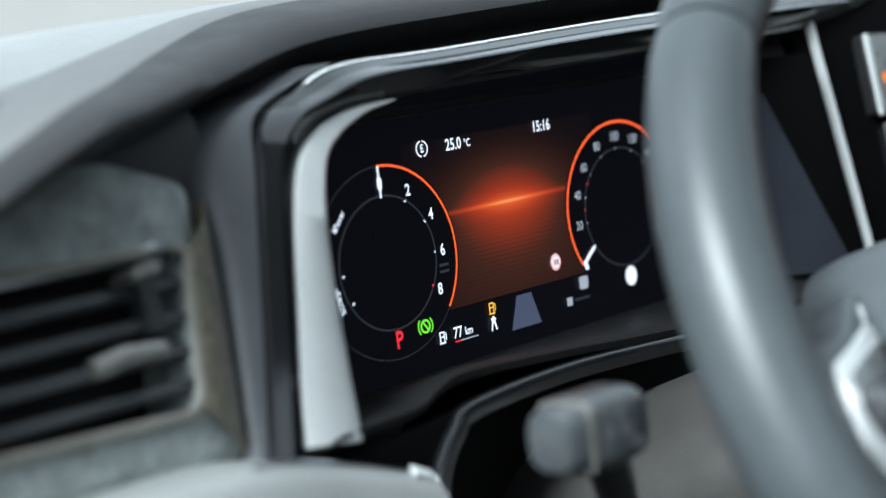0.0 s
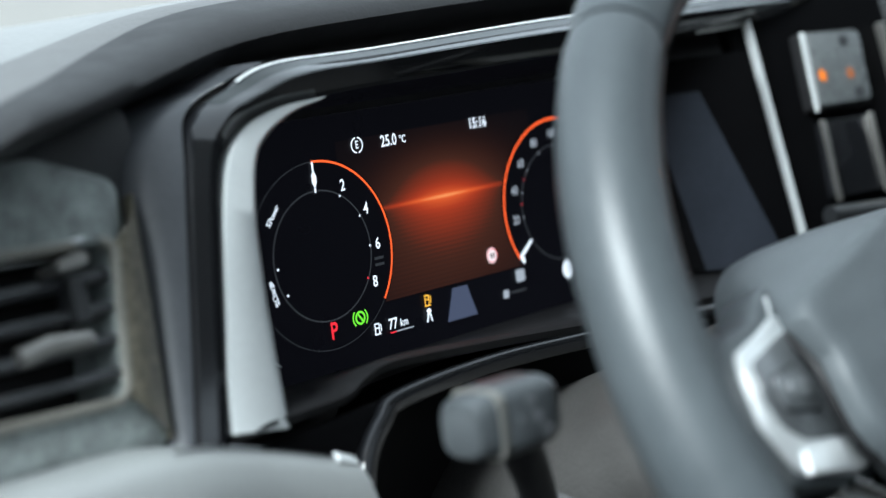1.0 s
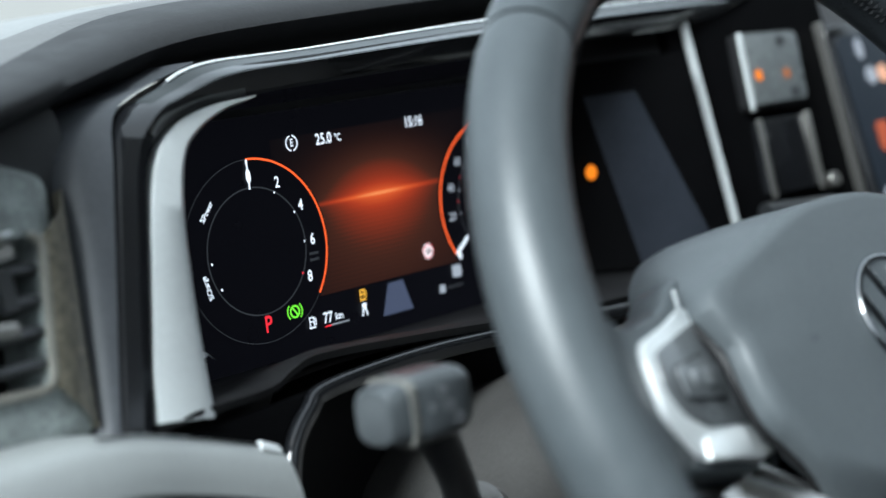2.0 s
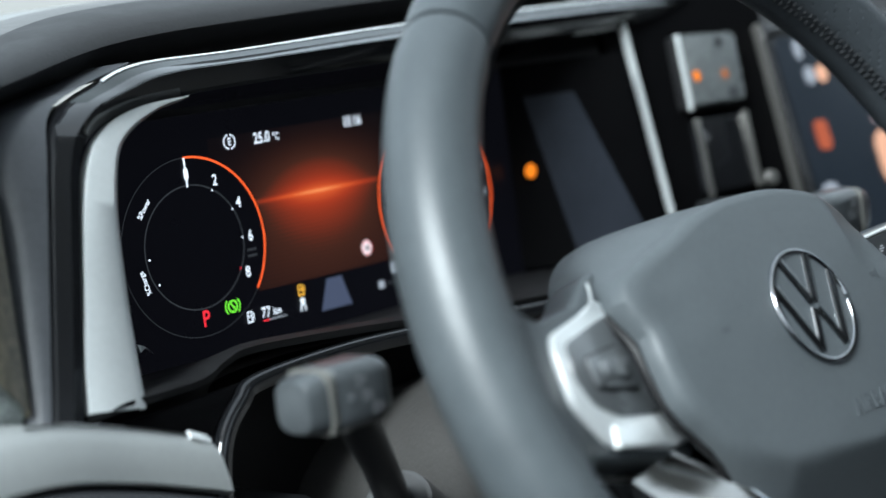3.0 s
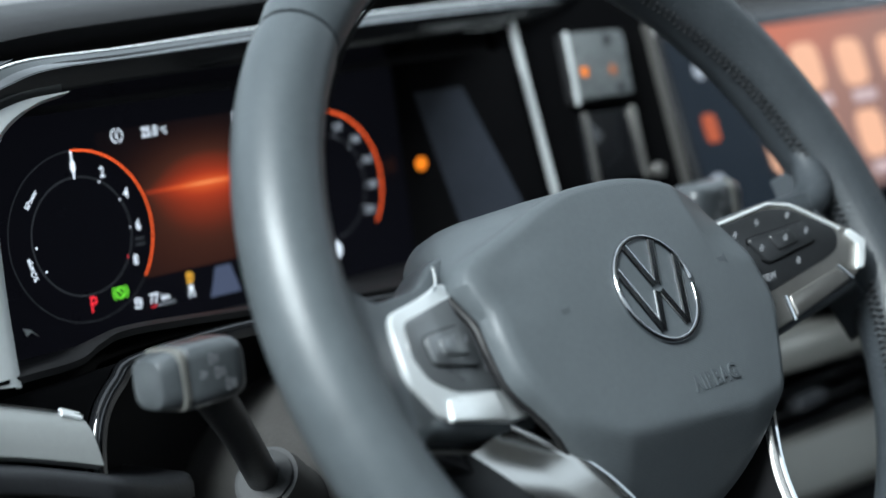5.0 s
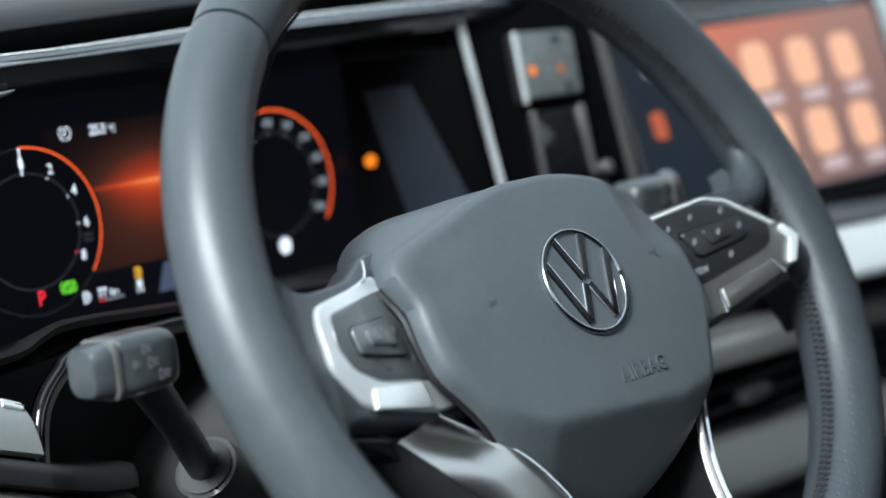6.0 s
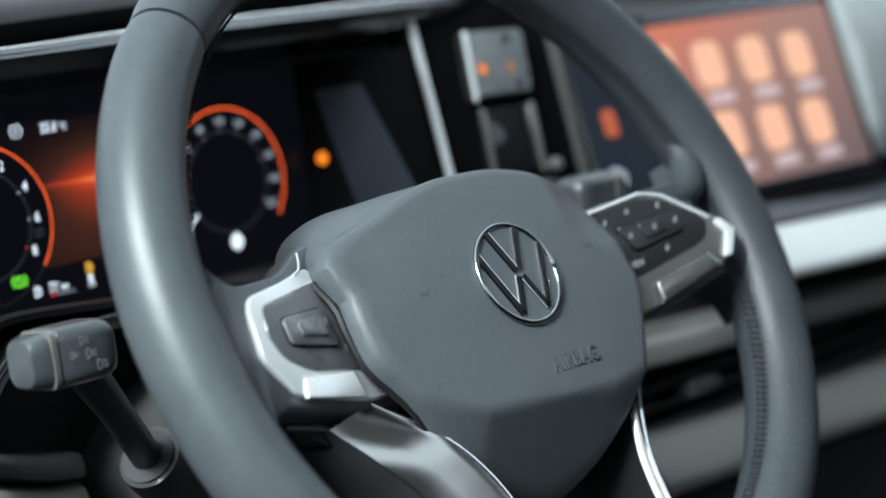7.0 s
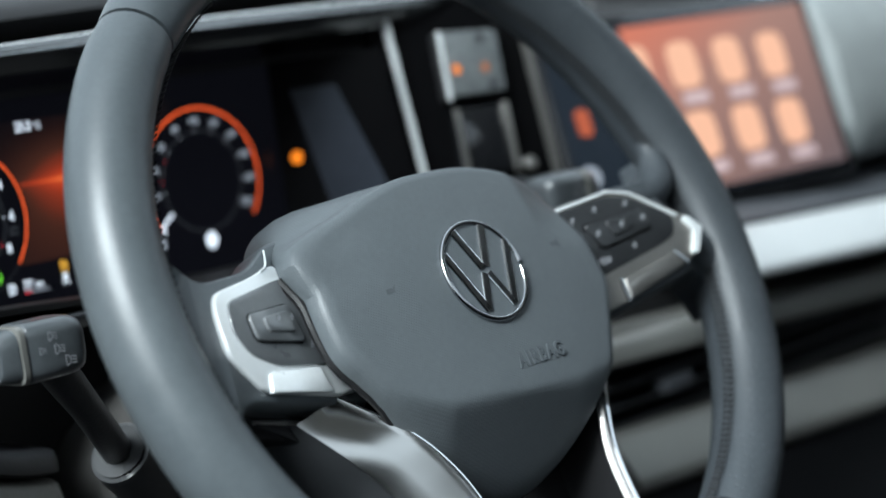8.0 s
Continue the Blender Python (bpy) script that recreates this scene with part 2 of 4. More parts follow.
def prism(poly, h0, h1, edge=0.0, steps=3, bm=None):
    """An outline extruded from h0 to h1 with a rounded upper edge."""
    c = sum((Vector(p[:2]) for p in poly), Vector((0, 0))) / len(poly)
    size = max((Vector(p[:2]) - c).length for p in poly)

    def ring(inset, h):
        k = 1 - inset / size
        return [(c.x + (p[0] - c.x) * k, c.y + (p[1] - c.y) * k, h) for p in poly]

    rings = [ring(0, h0)]
    if edge:
        for i in range(steps + 1):
            a = i / steps * math.pi / 2
            rings.append(ring(edge * (1 - math.cos(a)), h1 - edge + edge * math.sin(a)))
    else:
        rings.append(ring(0, h1))
    return loft(rings, bm=bm)


def block(x0, x1, y0, y1, z0, z1, bevel=0.0, bm=None):
    bm2 = bmesh.new()
    bmesh.ops.create_cube(bm2, size=1)
    bm2.transform(Matrix.Translation(((x0 + x1) / 2, (y0 + y1) / 2, (z0 + z1) / 2)) @ Matrix.Diagonal((x1 - x0, y1 - y0, z1 - z0, 1)))
    if bevel:
        bmesh.ops.bevel(bm2, geom=bm2.edges[:], offset=bevel, segments=2, profile=0.6, affect="EDGES")
    return bm2


def sweep(path, section, normal, closed=False):
    """A section (side, out) carried along a path; out follows normal."""
    path, normal = [Vector(p) for p in path], Vector(normal).normalized()
    rings, k = [], len(path)
    for i, p in enumerate(path):
        a = path[(i - 1) % k] if closed or i else path[0]
        b = path[(i + 1) % k] if closed or i < k - 1 else path[-1]
        t = (b - a).normalized()
        side = t.cross(normal).normalized()
        out = side.cross(t)
        rings.append([p + side * s + out * o for s, o in section])
    bm = loft(rings, caps=not closed)
    return bm


def tube(path, radius, n=16):
    path = [Vector(p) for p in path]
    radii = radius if isinstance(radius, (list, tuple)) else [radius] * len(path)
    rings, side = [], None
    for i, p in enumerate(path):
        t = (path[min(i + 1, len(path) - 1)] - path[max(i - 1, 0)]).normalized()
        side = (t.orthogonal() if side is None else side - t * side.dot(t)).normalized()
        up = t.cross(side)
        rings.append([p + (side * math.cos(a) + up * math.sin(a)) * radii[i] for a in (2 * math.pi * j / n for j in range(n))])
    return loft(rings)


def oval(rx, ry, n=16, cx=0.0, cy=0.0):
    return [(cx + rx * math.cos(2 * math.pi * i / n), cy + ry * math.sin(2 * math.pi * i / n)) for i in range(n)]


def rect(cx, cy, w, h):
    return [(cx - w / 2, cy - h / 2), (cx + w / 2, cy - h / 2), (cx + w / 2, cy + h / 2), (cx - w / 2, cy + h / 2)]


def flat(polys, z=0.0, bm=None):
    bm = bm or bmesh.new()
    for poly in polys:
        bm.faces.new([bm.verts.new((p[0], p[1], z)) for p in poly])
    return bm


def arc(cx, cy, r, w, a0, a1, z=0.0, n=64, bm=None):
    bm = bm or bmesh.new()
    rows = []
    for i in range(n + 1):
        a = radians(a0 + (a1 - a0) * i / n)
        rows.append([bm.verts.new((cx + q * math.cos(a), cy + q * math.sin(a), z)) for q in (r - w / 2, r + w / 2)])
    for p, q in zip(rows, rows[1:]):
        bm.faces.new((p[0], p[1], q[1], q[0]))
    return bm


def letters(text, x, y, size, z=0.0, turn=0.0, depth=0.0, spread=1.0, shear=0.0):
    """Lettering in the built-in font, centred on (x, y)."""
    cu = bpy.data.curves.new("letters", "FONT")
    cu.body, cu.size, cu.align_x, cu.align_y = text, size, "CENTER", "CENTER"
    cu.space_character, cu.extrude, cu.shear, cu.resolution_u = spread, depth, shear, 3
    cu.offset = size * 0.016
    ob = new("letters", cu)
    bpy.context.view_layer.update()
    me = bpy.data.meshes.new_from_object(ob.evaluated_get(bpy.context.evaluated_depsgraph_get()))
    bm = bmesh.new()
    bm.from_mesh(me)
    bpy.data.objects.remove(ob)
    bpy.data.curves.remove(cu)
    bpy.data.meshes.remove(me)
    bm.transform(pose(x, y, z, 0, 0, turn) @ Matrix.Diagonal((0.82, 1, 1, 1)))
    return bm


# ---- unseen shell of the van's cab, its openings set to shape the light ----
def shell():
    single("ground", block(-40, 40, -40, 40, -0.75, -0.65), CONCRETE, "pale grey concrete yard outside the van", "ground", Matrix(), "structure")
    single("floor", block(-0.62, 1.35, -2.6, 0.75, -0.05, 0.0), CARPET, "dark carpeted cab floor", "floor", Matrix(), "structure")
    # Roof opening is made up, cut to throw light on hub and spoke bands.
    roof = block(-0.42, 1.3, -1.05, -0.30, 1.62, 1.68, 0.01)
    for box in ((-0.50, 1.3, -2.6, -1.7), (-0.50, -0.44, -1.7, -1.05), (0.75, 1.3, -1.7, -1.05)):
        roof.from_mesh(mesh_of(block(*box, 1.62, 1.68, 0.01), "piece", HEADLINER, Matrix()))
    single("ceiling", roof, HEADLINER, "unseen pale grey headliner with an added opening to let light in", "ceiling", Matrix(), "structure")
    single("wall_rear", block(-0.6, 1.35, -2.65, -2.6, 0.0, 1.62), SOFT, "dark rear partition of the cab", "wall", Matrix(), "structure")
    single("wall_passenger_side", block(1.3, 1.36, -0.72, 0.7, 0.0, 1.22), SOFT, "dark passenger side door panel below the window", "wall", Matrix(), "structure")
    # Unseen wall, kept at full height to hold back light from the right.
    single("wall_passenger_rear", block(1.3, 1.36, -2.6, -0.72, 0.0, 1.62), SOFT, "unseen dark wall added behind the passenger window to block light", "wall", Matrix(), "structure")
    # Unseen walls, added to keep low light off the hub's lower face.
    single("wall_driver_rear", block(-0.66, -0.60, -2.6, -0.86, 0.0, 1.62), SOFT, "unseen dark wall added behind the driver's side to block light", "wall", Matrix(), "structure")
    single("wall_driver_blocker", block(-0.66, -0.60, -0.86, 0.45, 0.0, 0.98), SOFT, "unseen dark panel added on the driver's side to block low light", "wall", Matrix(), "structure")
    single("firewall", block(-0.6, 1.3, 0.35, 0.4, 0.0, 0.82), BLACK, "black front bulkhead under the dashboard", "wall", Matrix(), "structure")
    pillar = [(-0.62, 0.72, 0.86), (-0.60, 0.42, 1.12), (-0.56, 0.08, 1.39), (-0.51, -0.28, 1.64)]
    single("windscreen_pillar", sweep(smooth_line(pillar, 4), fillet(rect(0, 0, 0.07, 0.09), 0.02), (1, 0, 0)), PAINT,
           "white painted windscreen pillar", "pillar", Matrix(), "structure")
    single("windscreen_pillar", sweep(smooth_line([(1.32 - (p[0] + 0.6), p[1], p[2]) for p in pillar], 4), fillet(rect(0, 0, 0.07, 0.09), 0.02), (1, 0, 0)), PAINT,
           "white painted windscreen pillar", "pillar", Matrix(), "structure")


shell()


# ---- dashboard body ----
def dash_top():
    brow = [(-0.30, -0.005), (-0.26, 0.022), (-0.21, 0.0485), (-0.168, 0.0630), (-0.126, 0.0690), (-0.08, 0.0755), (-0.018, 0.0848), (0.06, 0.0885), (0.18, 0.0915), (0.38, 0.0925), (0.72, 0.088), (1.0, 0.08), (1.22, 0.07)]
    line = smooth_line([(x, 0, z) for x, z in brow], 6)
    def rows(steps, near_door):
        out = []
        for (dy, dz), (ey, ez) in zip(steps, near_door):
            row = []
            for p in line:
                w = min(1, max(0, (-0.020 - p.x) / 0.19))
                w = w * w * (3 - 2 * w)
                row.append(Vector((p.x, dy + (ey - dy) * w + 0.03, p.z + dz + (ez - dz) * w)))
            out.append(row)
        return out

    # Dark, grey and pale bands put the sky's grazing sheen into colour.
    lip = ((0.02, -0.012), (-0.012, -0.006), (-0.026, -0.001), (-0.032, 0.004), (-0.030, 0.009), (-0.020, 0.014), (-0.010, 0.0165), (0.006, 0.0192))
    lip_door = ((-0.05, -0.010), (-0.080, -0.005), (-0.094, -0.0015), (-0.100, 0.001), (-0.101, 0.004), (-0.098, 0.007), (-0.092, 0.009), (-0.084, 0.0105))
    single("dashboard_top", loft(rows(lip, lip_door), closed=False), HOOD,
           "dark grey soft-touch dashboard hood over the instruments", "dashboard", kind="structure", angle=60)
    ribs, ribs_door = ((0.006, 0.0192), (0.014, 0.0212), (0.03, 0.0220)), ((-0.084, 0.0105), (-0.066, 0.0138), (-0.034, 0.0178))
    single("dashboard_rib_band", loft(rows(ribs, ribs_door), closed=False), SHEEN_RIBS,
           "finely ribbed band behind the hood, its grey standing for sheen", "dashboard", kind="structure", angle=60)
    deck = ((0.03, 0.0220), (0.08, 0.0235), (0.2, 0.025), (0.36, 0.024), (0.42, 0.0))
    deck_door = ((-0.034, 0.0178), (0.08, 0.0235), (0.2, 0.025), (0.36, 0.024), (0.42, 0.0))
    single("dashboard_tray", loft(rows(deck, deck_door), closed=False), GLARE_TRAY,
           "ribbed dashboard top below the windscreen, paled for sky glare", "dashboard", kind="structure", angle=60)
    # grey side cheek between vent and instrument frame
    a = smooth_line([B(-0.1185, -0.046, -0.003), B(-0.0978, 0.0195, -0.003), B(-0.0884, 0.047, -0.004), B(-0.0787, 0.066, -0.008), B(-0.0595, 0.0748, -0.010), B(-0.034, 0.0818, -0.010)], 5)
    b = smooth_line([B(-0.124, -0.046, -0.008), B(-0.112, 0.0195, -0.010), B(-0.109, 0.047, -0.012), B(-0.103, 0.060, -0.014), B(-0.085, 0.0705, -0.016), B(-0.04, 0.079, -0.016)], 5)
    back = [Vector((p.x - 0.004, p.y + 0.04, p.z)) for p in b]
    single("dashboard_cheek", loft([[p + Vector((0, 0.03, 0)) for p in a], a, [(p + q) / 2 + Vector((0, -0.002, 0)) for p, q in zip(a, b)], b, back], closed=False), SOFT_GREY,
           "grey soft-touch cheek beside the instrument frame", "dashboard", kind="structure", angle=60)


dash_top()


# ---- instrument cluster ----
def cluster():
    c = thing("instrument_cluster", "piano-black framed digital instrument cluster, switched on, glowing orange", "instrument cluster", (0.07, 0, 0))
    outer = smooth_line([B(-0.1195, -0.0455), B(-0.1165, -0.0413), B(-0.097, 0.0195), B(-0.0873, 0.047), B(-0.0772, 0.0652), B(-0.0584, 0.0735), B(-0.0337, 0.0805), B(0.02, 0.0815), B(0.13, 0.0845), B(0.27, 0.085), B(0.36, 0.084)], 8)
    inner = smooth_line([B(-0.1055, -0.0455), B(-0.1035, -0.0413), B(-0.0840, 0.0195), B(-0.0745, 0.0455), B(-0.0625, 0.0565), B(-0.042, 0.0625), B(-0.021, 0.0645), B(0.02, 0.0655), B(0.13, 0.067), B(0.27, 0.068), B(0.36, 0.067)], 8)

    def up(p, d):
        return p + Vector((0, -0.972, 0.233)) * d

    def crown(p):
        return min(1, max(0, (p.z - 0.055) / 0.010))

    rows = [[up(p, -0.03) for p in outer], [up(p, -0.004 - 0.008 * crown(p)) for p in outer], [up(p.lerp(q, 0.06), -0.001 - 0.006 * crown(p)) for p, q in zip(outer, inner)],
            [up(p.lerp(q, 0.5), 0.0012 + 0.0040 * crown(p)) for p, q in zip(outer, inner)], [up(p.lerp(q, 0.85), 0.0004) for p, q in zip(outer, inner)],
            [up(q, -0.003) for q in inner], [Vector((q.x * 0.93 + 0.004, -0.004, min(q.z * 0.93, 0.0585))) for q in inner]]
    part("frame", loft(rows, closed=False), PIANO, c, "gloss black frame with a faceted edge", angle=25)
    part("backing", block(-0.07, 0.36, 0.008, 0.012, -0.06, 0.066), BLACK, c)
    # bright strip along the top edge
    i0, i1 = (next(i for i, p in enumerate(outer) if p.z > z) for z in (0.069, 0.0745))
    cham = [[up(p.lerp(q, 0.07), -0.0004 - 0.0060 * crown(p)) for p, q in zip(outer[i0:], inner[i0:])], [up(p.lerp(q, 0.54), 0.0018 + 0.0042 * crown(p)) for p, q in zip(outer[i0:], inner[i0:])]]
    part("chamfer", loft(cham, closed=False), SMOKED, c, "mirror-dark chamfer along the frame's upper edge", angle=12)
    strip = [[up(p.lerp(q, 0.015), -0.0067) for p, q in zip(outer[i1:], inner[i1:])], [up(p.lerp(q, 0.065), -0.0058) for p, q in zip(outer[i1:], inner[i1:])]]
    part("top_strip", loft(strip, closed=False), SILVER, c, "satin silver strip along the top edge")
    # pale bracket round the display's end
    to = smooth_line([B(-0.019, 0.0635), B(-0.0412, 0.0622), B(-0.0595, 0.0571), B(-0.0715, 0.0467), B(-0.0813, 0.0266), B(-0.0915, -0.004), B(-0.0996, -0.0274), B(-0.1034, -0.044)], 6)
    ti = smooth_line([B(-0.019, 0.0630), B(-0.0336, 0.0601), B(-0.0487, 0.0537), B(-0.0582, 0.0449), B(-0.0661, 0.0241), B(-0.0715, -0.001), B(-0.0747, -0.0200), B(-0.0785, -0.0475)], 6)
    rows = [[up(p, -0.006) for p in to], [up(p, 0.0005) for p in to], [up(p.lerp(q, 0.12), 0.0009) for p, q in zip(to, ti)], [up(p.lerp(q, 0.8), 0.001) for p, q in zip(to, ti)], [up(q, -0.0015) for q in ti], [up(q, -0.006) for q in ti]]
    part("bracket", loft(rows, closed=False), PALE, c, "pale satin silver bracket", angle=40)
    part("notch", loft([[B(x, z, d) for x, z in fillet([(-0.0955, -0.0452), (-0.0850, -0.0452), (-0.0840, -0.0434), (-0.0905, -0.0438)], 0.0008, 3)] for d in (0.0004, 0.0014)]), DULL, c, "dark notch at the foot of the bracket")
    part("inner_wall", loft([[up(q, -0.003) for q in ti], [Vector((q.x * 0.72 - 0.004, -0.003, q.z * 0.93)) for q in ti]], closed=False), BLACK, c)
    # shelf under the display and its wall on the far side
    low = smooth_line([B(-0.104, -0.0435), B(-0.078, -0.0425), B(-0.051, -0.0418), B(-0.0377, -0.0374), B(-0.0218, -0.0350), B(0.03, -0.0384), B(0.085, -0.0429), B(0.15, -0.047), B(0.25, -0.05)], 6)
    shelf = [[Vector((p.x * 0.8 + 0.01, -0.002, -0.047)) for p in low], [Vector((p.x, -0.03, p.z * 0.4 - 0.028)) for p in low], [p + Vector((0, 0.004, 0.0004)) for p in low], [p + Vector((0, 0, -0.001)) for p in low], [p + Vector((0, 0.001, -0.004)) for p in low]]
    part("shelf", loft(shelf, closed=False), BLACK, c, "matt black shelf under the display", angle=50)
    cols = [(0.2000, -0.0030), (0.2000, -0.0030)], [(0.2070, -0.0047), (0.2184, -0.0256)], [(0.2224, -0.0220), (0.2380, -0.0600)], [(0.2500, -0.0400), (0.2500, -0.0590)]

    def upright(top, low_end, z0=0.056, z1=-0.045, n=16):
        top, low_end = Vector((*top, 0.056)), Vector((*low_end, -0.045))
        return [top.lerp(low_end, (0.056 - z0 - (z1 - z0) * i / n) / 0.101) for i in range(n + 1)]

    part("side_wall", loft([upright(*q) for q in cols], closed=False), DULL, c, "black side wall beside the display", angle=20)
    # Lighter sheet just off the wall paints the sheen of its angled face.
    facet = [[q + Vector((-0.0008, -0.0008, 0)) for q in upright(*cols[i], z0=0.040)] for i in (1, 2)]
    part("facet", loft(facet, closed=False), FACET_SHEEN, c, "sheet on the side wall, the facet's sheen in its colour")
    # Reflection in the glass corner, modelled as a small silver piece.
    glint = loft([[(x, y, z) for x, z in ((-0.0385, -0.0335), (-0.0372, -0.0372), (-0.0345, -0.0358), (-0.0312, -0.0385), (-0.0350, -0.0348))] for y in (-0.0035, -0.0026)])
    part("corner_glint", glint, SILVER, c, "tiny silver piece standing for a reflection in the display's corner")
    # display glass
    d = part("display", prism(fillet(rect(0.075, 0.003, 0.262, 0.104), 0.008), -0.006, 0.0), GLASSY, c, "dark glass display with lit graphics", FACE)

    def g(name, bm, mat, label=""):
        return part(name, bm, mat, d, label, FACE)

    g("picture", flat([rect(0.0735, 0.00975, 0.118, 0.0685)], 0.0004), GLOW, "orange horizon glow on the display")
    dark = flat([oval(0.0392, 0.0392, 48)], 0.0007)
    g("dial_face", dark, GLASSY, "dark round dial face")
    g("dial_face", flat([oval(0.0392, 0.0392, 48, 0.147)], 0.0007), GLASSY, "dark round dial face")
    Z = 0.001
    g("dial_arc", arc(0, 0, 0.0379, 0.0009, 90, -37, Z), L_ORANGE, "lit orange arc")
    g("dial_arc", arc(0.147, 0, 0.0379, 0.0011, 214, -35, Z), L_ORANGE, "lit orange arc")
    g("dial_outline", arc(0, 0, 0.0379, 0.0003, 90, 323, Z), L_DIM)
    for cx in (0, 0.147):
        g("dial_ring", arc(cx, 0, 0.0262, 0.0006, 0, 360, Z, 72), L_DIM)
    for k, a in (("2", 60), ("4", 30), ("6", 0), ("8", -30)):
        ca, sa = math.cos(radians(a)), math.sin(radians(a))
        g("numeral", letters(k, 0.0303 * ca, 0.0303 * sa, 0.0066, Z), L_WHITE)
        g("tick", flat([oval(0.00055, 0.00055, 10, 0.0259 * ca, 0.0259 * sa)], Z), L_RED if k == "8" else L_WHITE)
    for a in (-150, -177):
        g("tick", flat([oval(0.00055, 0.00055, 10, 0.0244 * math.cos(radians(a)), 0.0244 * math.sin(radians(a)))], Z), L_WHITE)
    g("needle", flat([[(-0.0006, 0.0255), (0.0004, 0.0255), (0.0005, 0.028), (0.0013, 0.0295), (0.0013, 0.0325), (0.0004, 0.034), (0.0006, 0.0378), (-0.0006, 0.0378), (-0.0004, 0.034), (-0.0012, 0.0325), (-0.0012, 0.0295), (-0.0004, 0.028)]], Z + 0.0004), L_WHITE, "white pointer")
    g("lettering", letters("%Power", -0.0234, 0.0196, 0.0035, Z, 50), L_WHITE)
    g("lettering", letters("%Charge", -0.0280, -0.0103, 0.0035, Z, 107), L_WHITE)
    for i in range(10):
        a = radians(187.5 - 24.1 * i)
        g("numeral", letters(str(20 * (i + 1)), 0.147 + 0.0312 * math.cos(a), 0.0312 * math.sin(a), 0.0054, Z), L_MID)
        g("tick", flat([oval(0.0005, 0.0005, 10, 0.147 + 0.0259 * math.cos(a), 0.0259 * math.sin(a))], Z), L_MID)
    for a in (175, 150):
        g("tick", flat([oval(0.0005, 0.0005, 10, 0.147 + 0.0262 * math.cos(radians(a)), 0.0262 * math.sin(radians(a)))], Z), L_RED)
    g("needle", flat([[(0.1248, -0.0137), (0.1228, -0.0140), (0.1150, -0.0200), (0.1165, -0.0236), (0.1186, -0.0233), (0.1178, -0.0202), (0.1242, -0.0152)]], Z + 0.0004), L_WHITE, "white pointer")
    g("lettering", letters("25.0", 0.0440, 0.0408, 0.0066, Z), L_WHITE)
    g("lettering", letters("°C", 0.0521, 0.0404, 0.0044, Z), L_WHITE)
    for dz in (0, 0.0026):
        g("caption", flat([rect(0.0300, -0.0085 + dz, 0.0052, 0.0011)], Z), L_DIM)
    g("lettering", letters("15:16", 0.0985, 0.0417, 0.0064, Z), L_WHITE)
    e = arc(0.0259, 0.0413, 0.0031, 0.0006, 80, -80, Z, 16)
    arc(0.0259, 0.0413, 0.0031, 0.0006, 100, 260, Z, 16, e)
    e.from_mesh(mesh_of(letters("E", 0.0259, 0.0413, 0.0045, Z), "tmp", L_WHITE, Matrix()))
    g("icon", e, L_WHITE, "white bracketed letter icon")
    g("lettering", letters("P", 0.0004, -0.0308, 0.0098, Z), L_RED, "red letter")
    gr = arc(0.0153, -0.0281, 0.0024, 0.0009, 0, 360, Z, 24)
    arc(0.0153, -0.0281, 0.0040, 0.0007, 45, -45, Z, 12, gr)
    arc(0.0153, -0.0281, 0.0040, 0.0007, 135, 225, Z, 12, gr)
    flat([[(0.0138, -0.0268), (0.0144, -0.0262), (0.0168, -0.0294), (0.0162, -0.0300)]], Z + 0.0002, gr)
    g("icon", gr, L_GREEN, "green round brake icon")

    def pump(x, y, s):
        bm = arc(x - 0.3 * s, y, 0.001 * s, 0.0001, 0, 1, Z, 1)
        q = 0.001 * s
        for r in (rect(x, y - 2.1 * q, 3.4 * q, 0.6 * q), rect(x - 1.2 * q, y, 0.6 * q, 4.2 * q), rect(x + 1.0 * q, y, 0.6 * q, 4.2 * q), rect(x - 0.1 * q, y + 2.0 * q, 2.8 * q, 0.6 * q), rect(x - 0.1 * q, y + 0.3 * q, 2.0 * q, 0.5 * q), rect(x + 2.0 * q, y + 0.2 * q, 0.5 * q, 3.0 * q)):
            flat([r], Z, bm)
        return bm

    g("icon", pump(0.0239, -0.0345, 1.05), L_WHITE, "white fuel pump icon")
    g("icon", pump(0.0544, -0.0284, 1.05), L_YELLOW, "yellow fuel pump icon")
    g("lettering", letters("77", 0.0330, -0.0343, 0.0064, Z), L_WHITE)
    g("lettering", letters("km", 0.0395, -0.0346, 0.0046, Z), L_WHITE)
    g("gauge_bar", flat([rect(0.0395, -0.0376, 0.0105, 0.0005)], Z), L_MID)
    g("gauge_bar", flat([rect(0.0325, -0.0376, 0.0035, 0.0006)], Z + 0.0002), L_RED)
    g("icon", flat([[(0.0527, -0.0376), (0.0535, -0.0376), (0.0543, -0.0348), (0.0549, -0.0348), (0.0557, -0.0376), (0.0565, -0.0376), (0.0556, -0.0338), (0.0562, -0.0328), (0.0546, -0.0316), (0.0530, -0.0328), (0.0536, -0.0338)]], Z), L_WHITE, "white lane icon")
    g("icon", flat([[(0.0651, -0.0400), (0.0840, -0.0400), (0.0795, -0.0262), (0.0703, -0.0262)]], Z), L_BLUE, "blue-grey road shape")
    lim = flat([oval(0.0033, 0.0036, 24, 0.0974, -0.0166)], Z)
    g("icon", lim, lit("lit_pale_sign", (0.85, 0.72, 0.74), 0.85), "pale round speed sign")
    for dx in (-0.0008, 0.0008):
        g("icon_bar", flat([rect(0.0974 + dx, -0.0166, 0.0009, 0.0022)], Z + 0.0004), L_DIM)
    g("icon", arc(0.0974, -0.0166, 0.0031, 0.0003, 0, 360, Z + 0.0002, 24), L_RED)
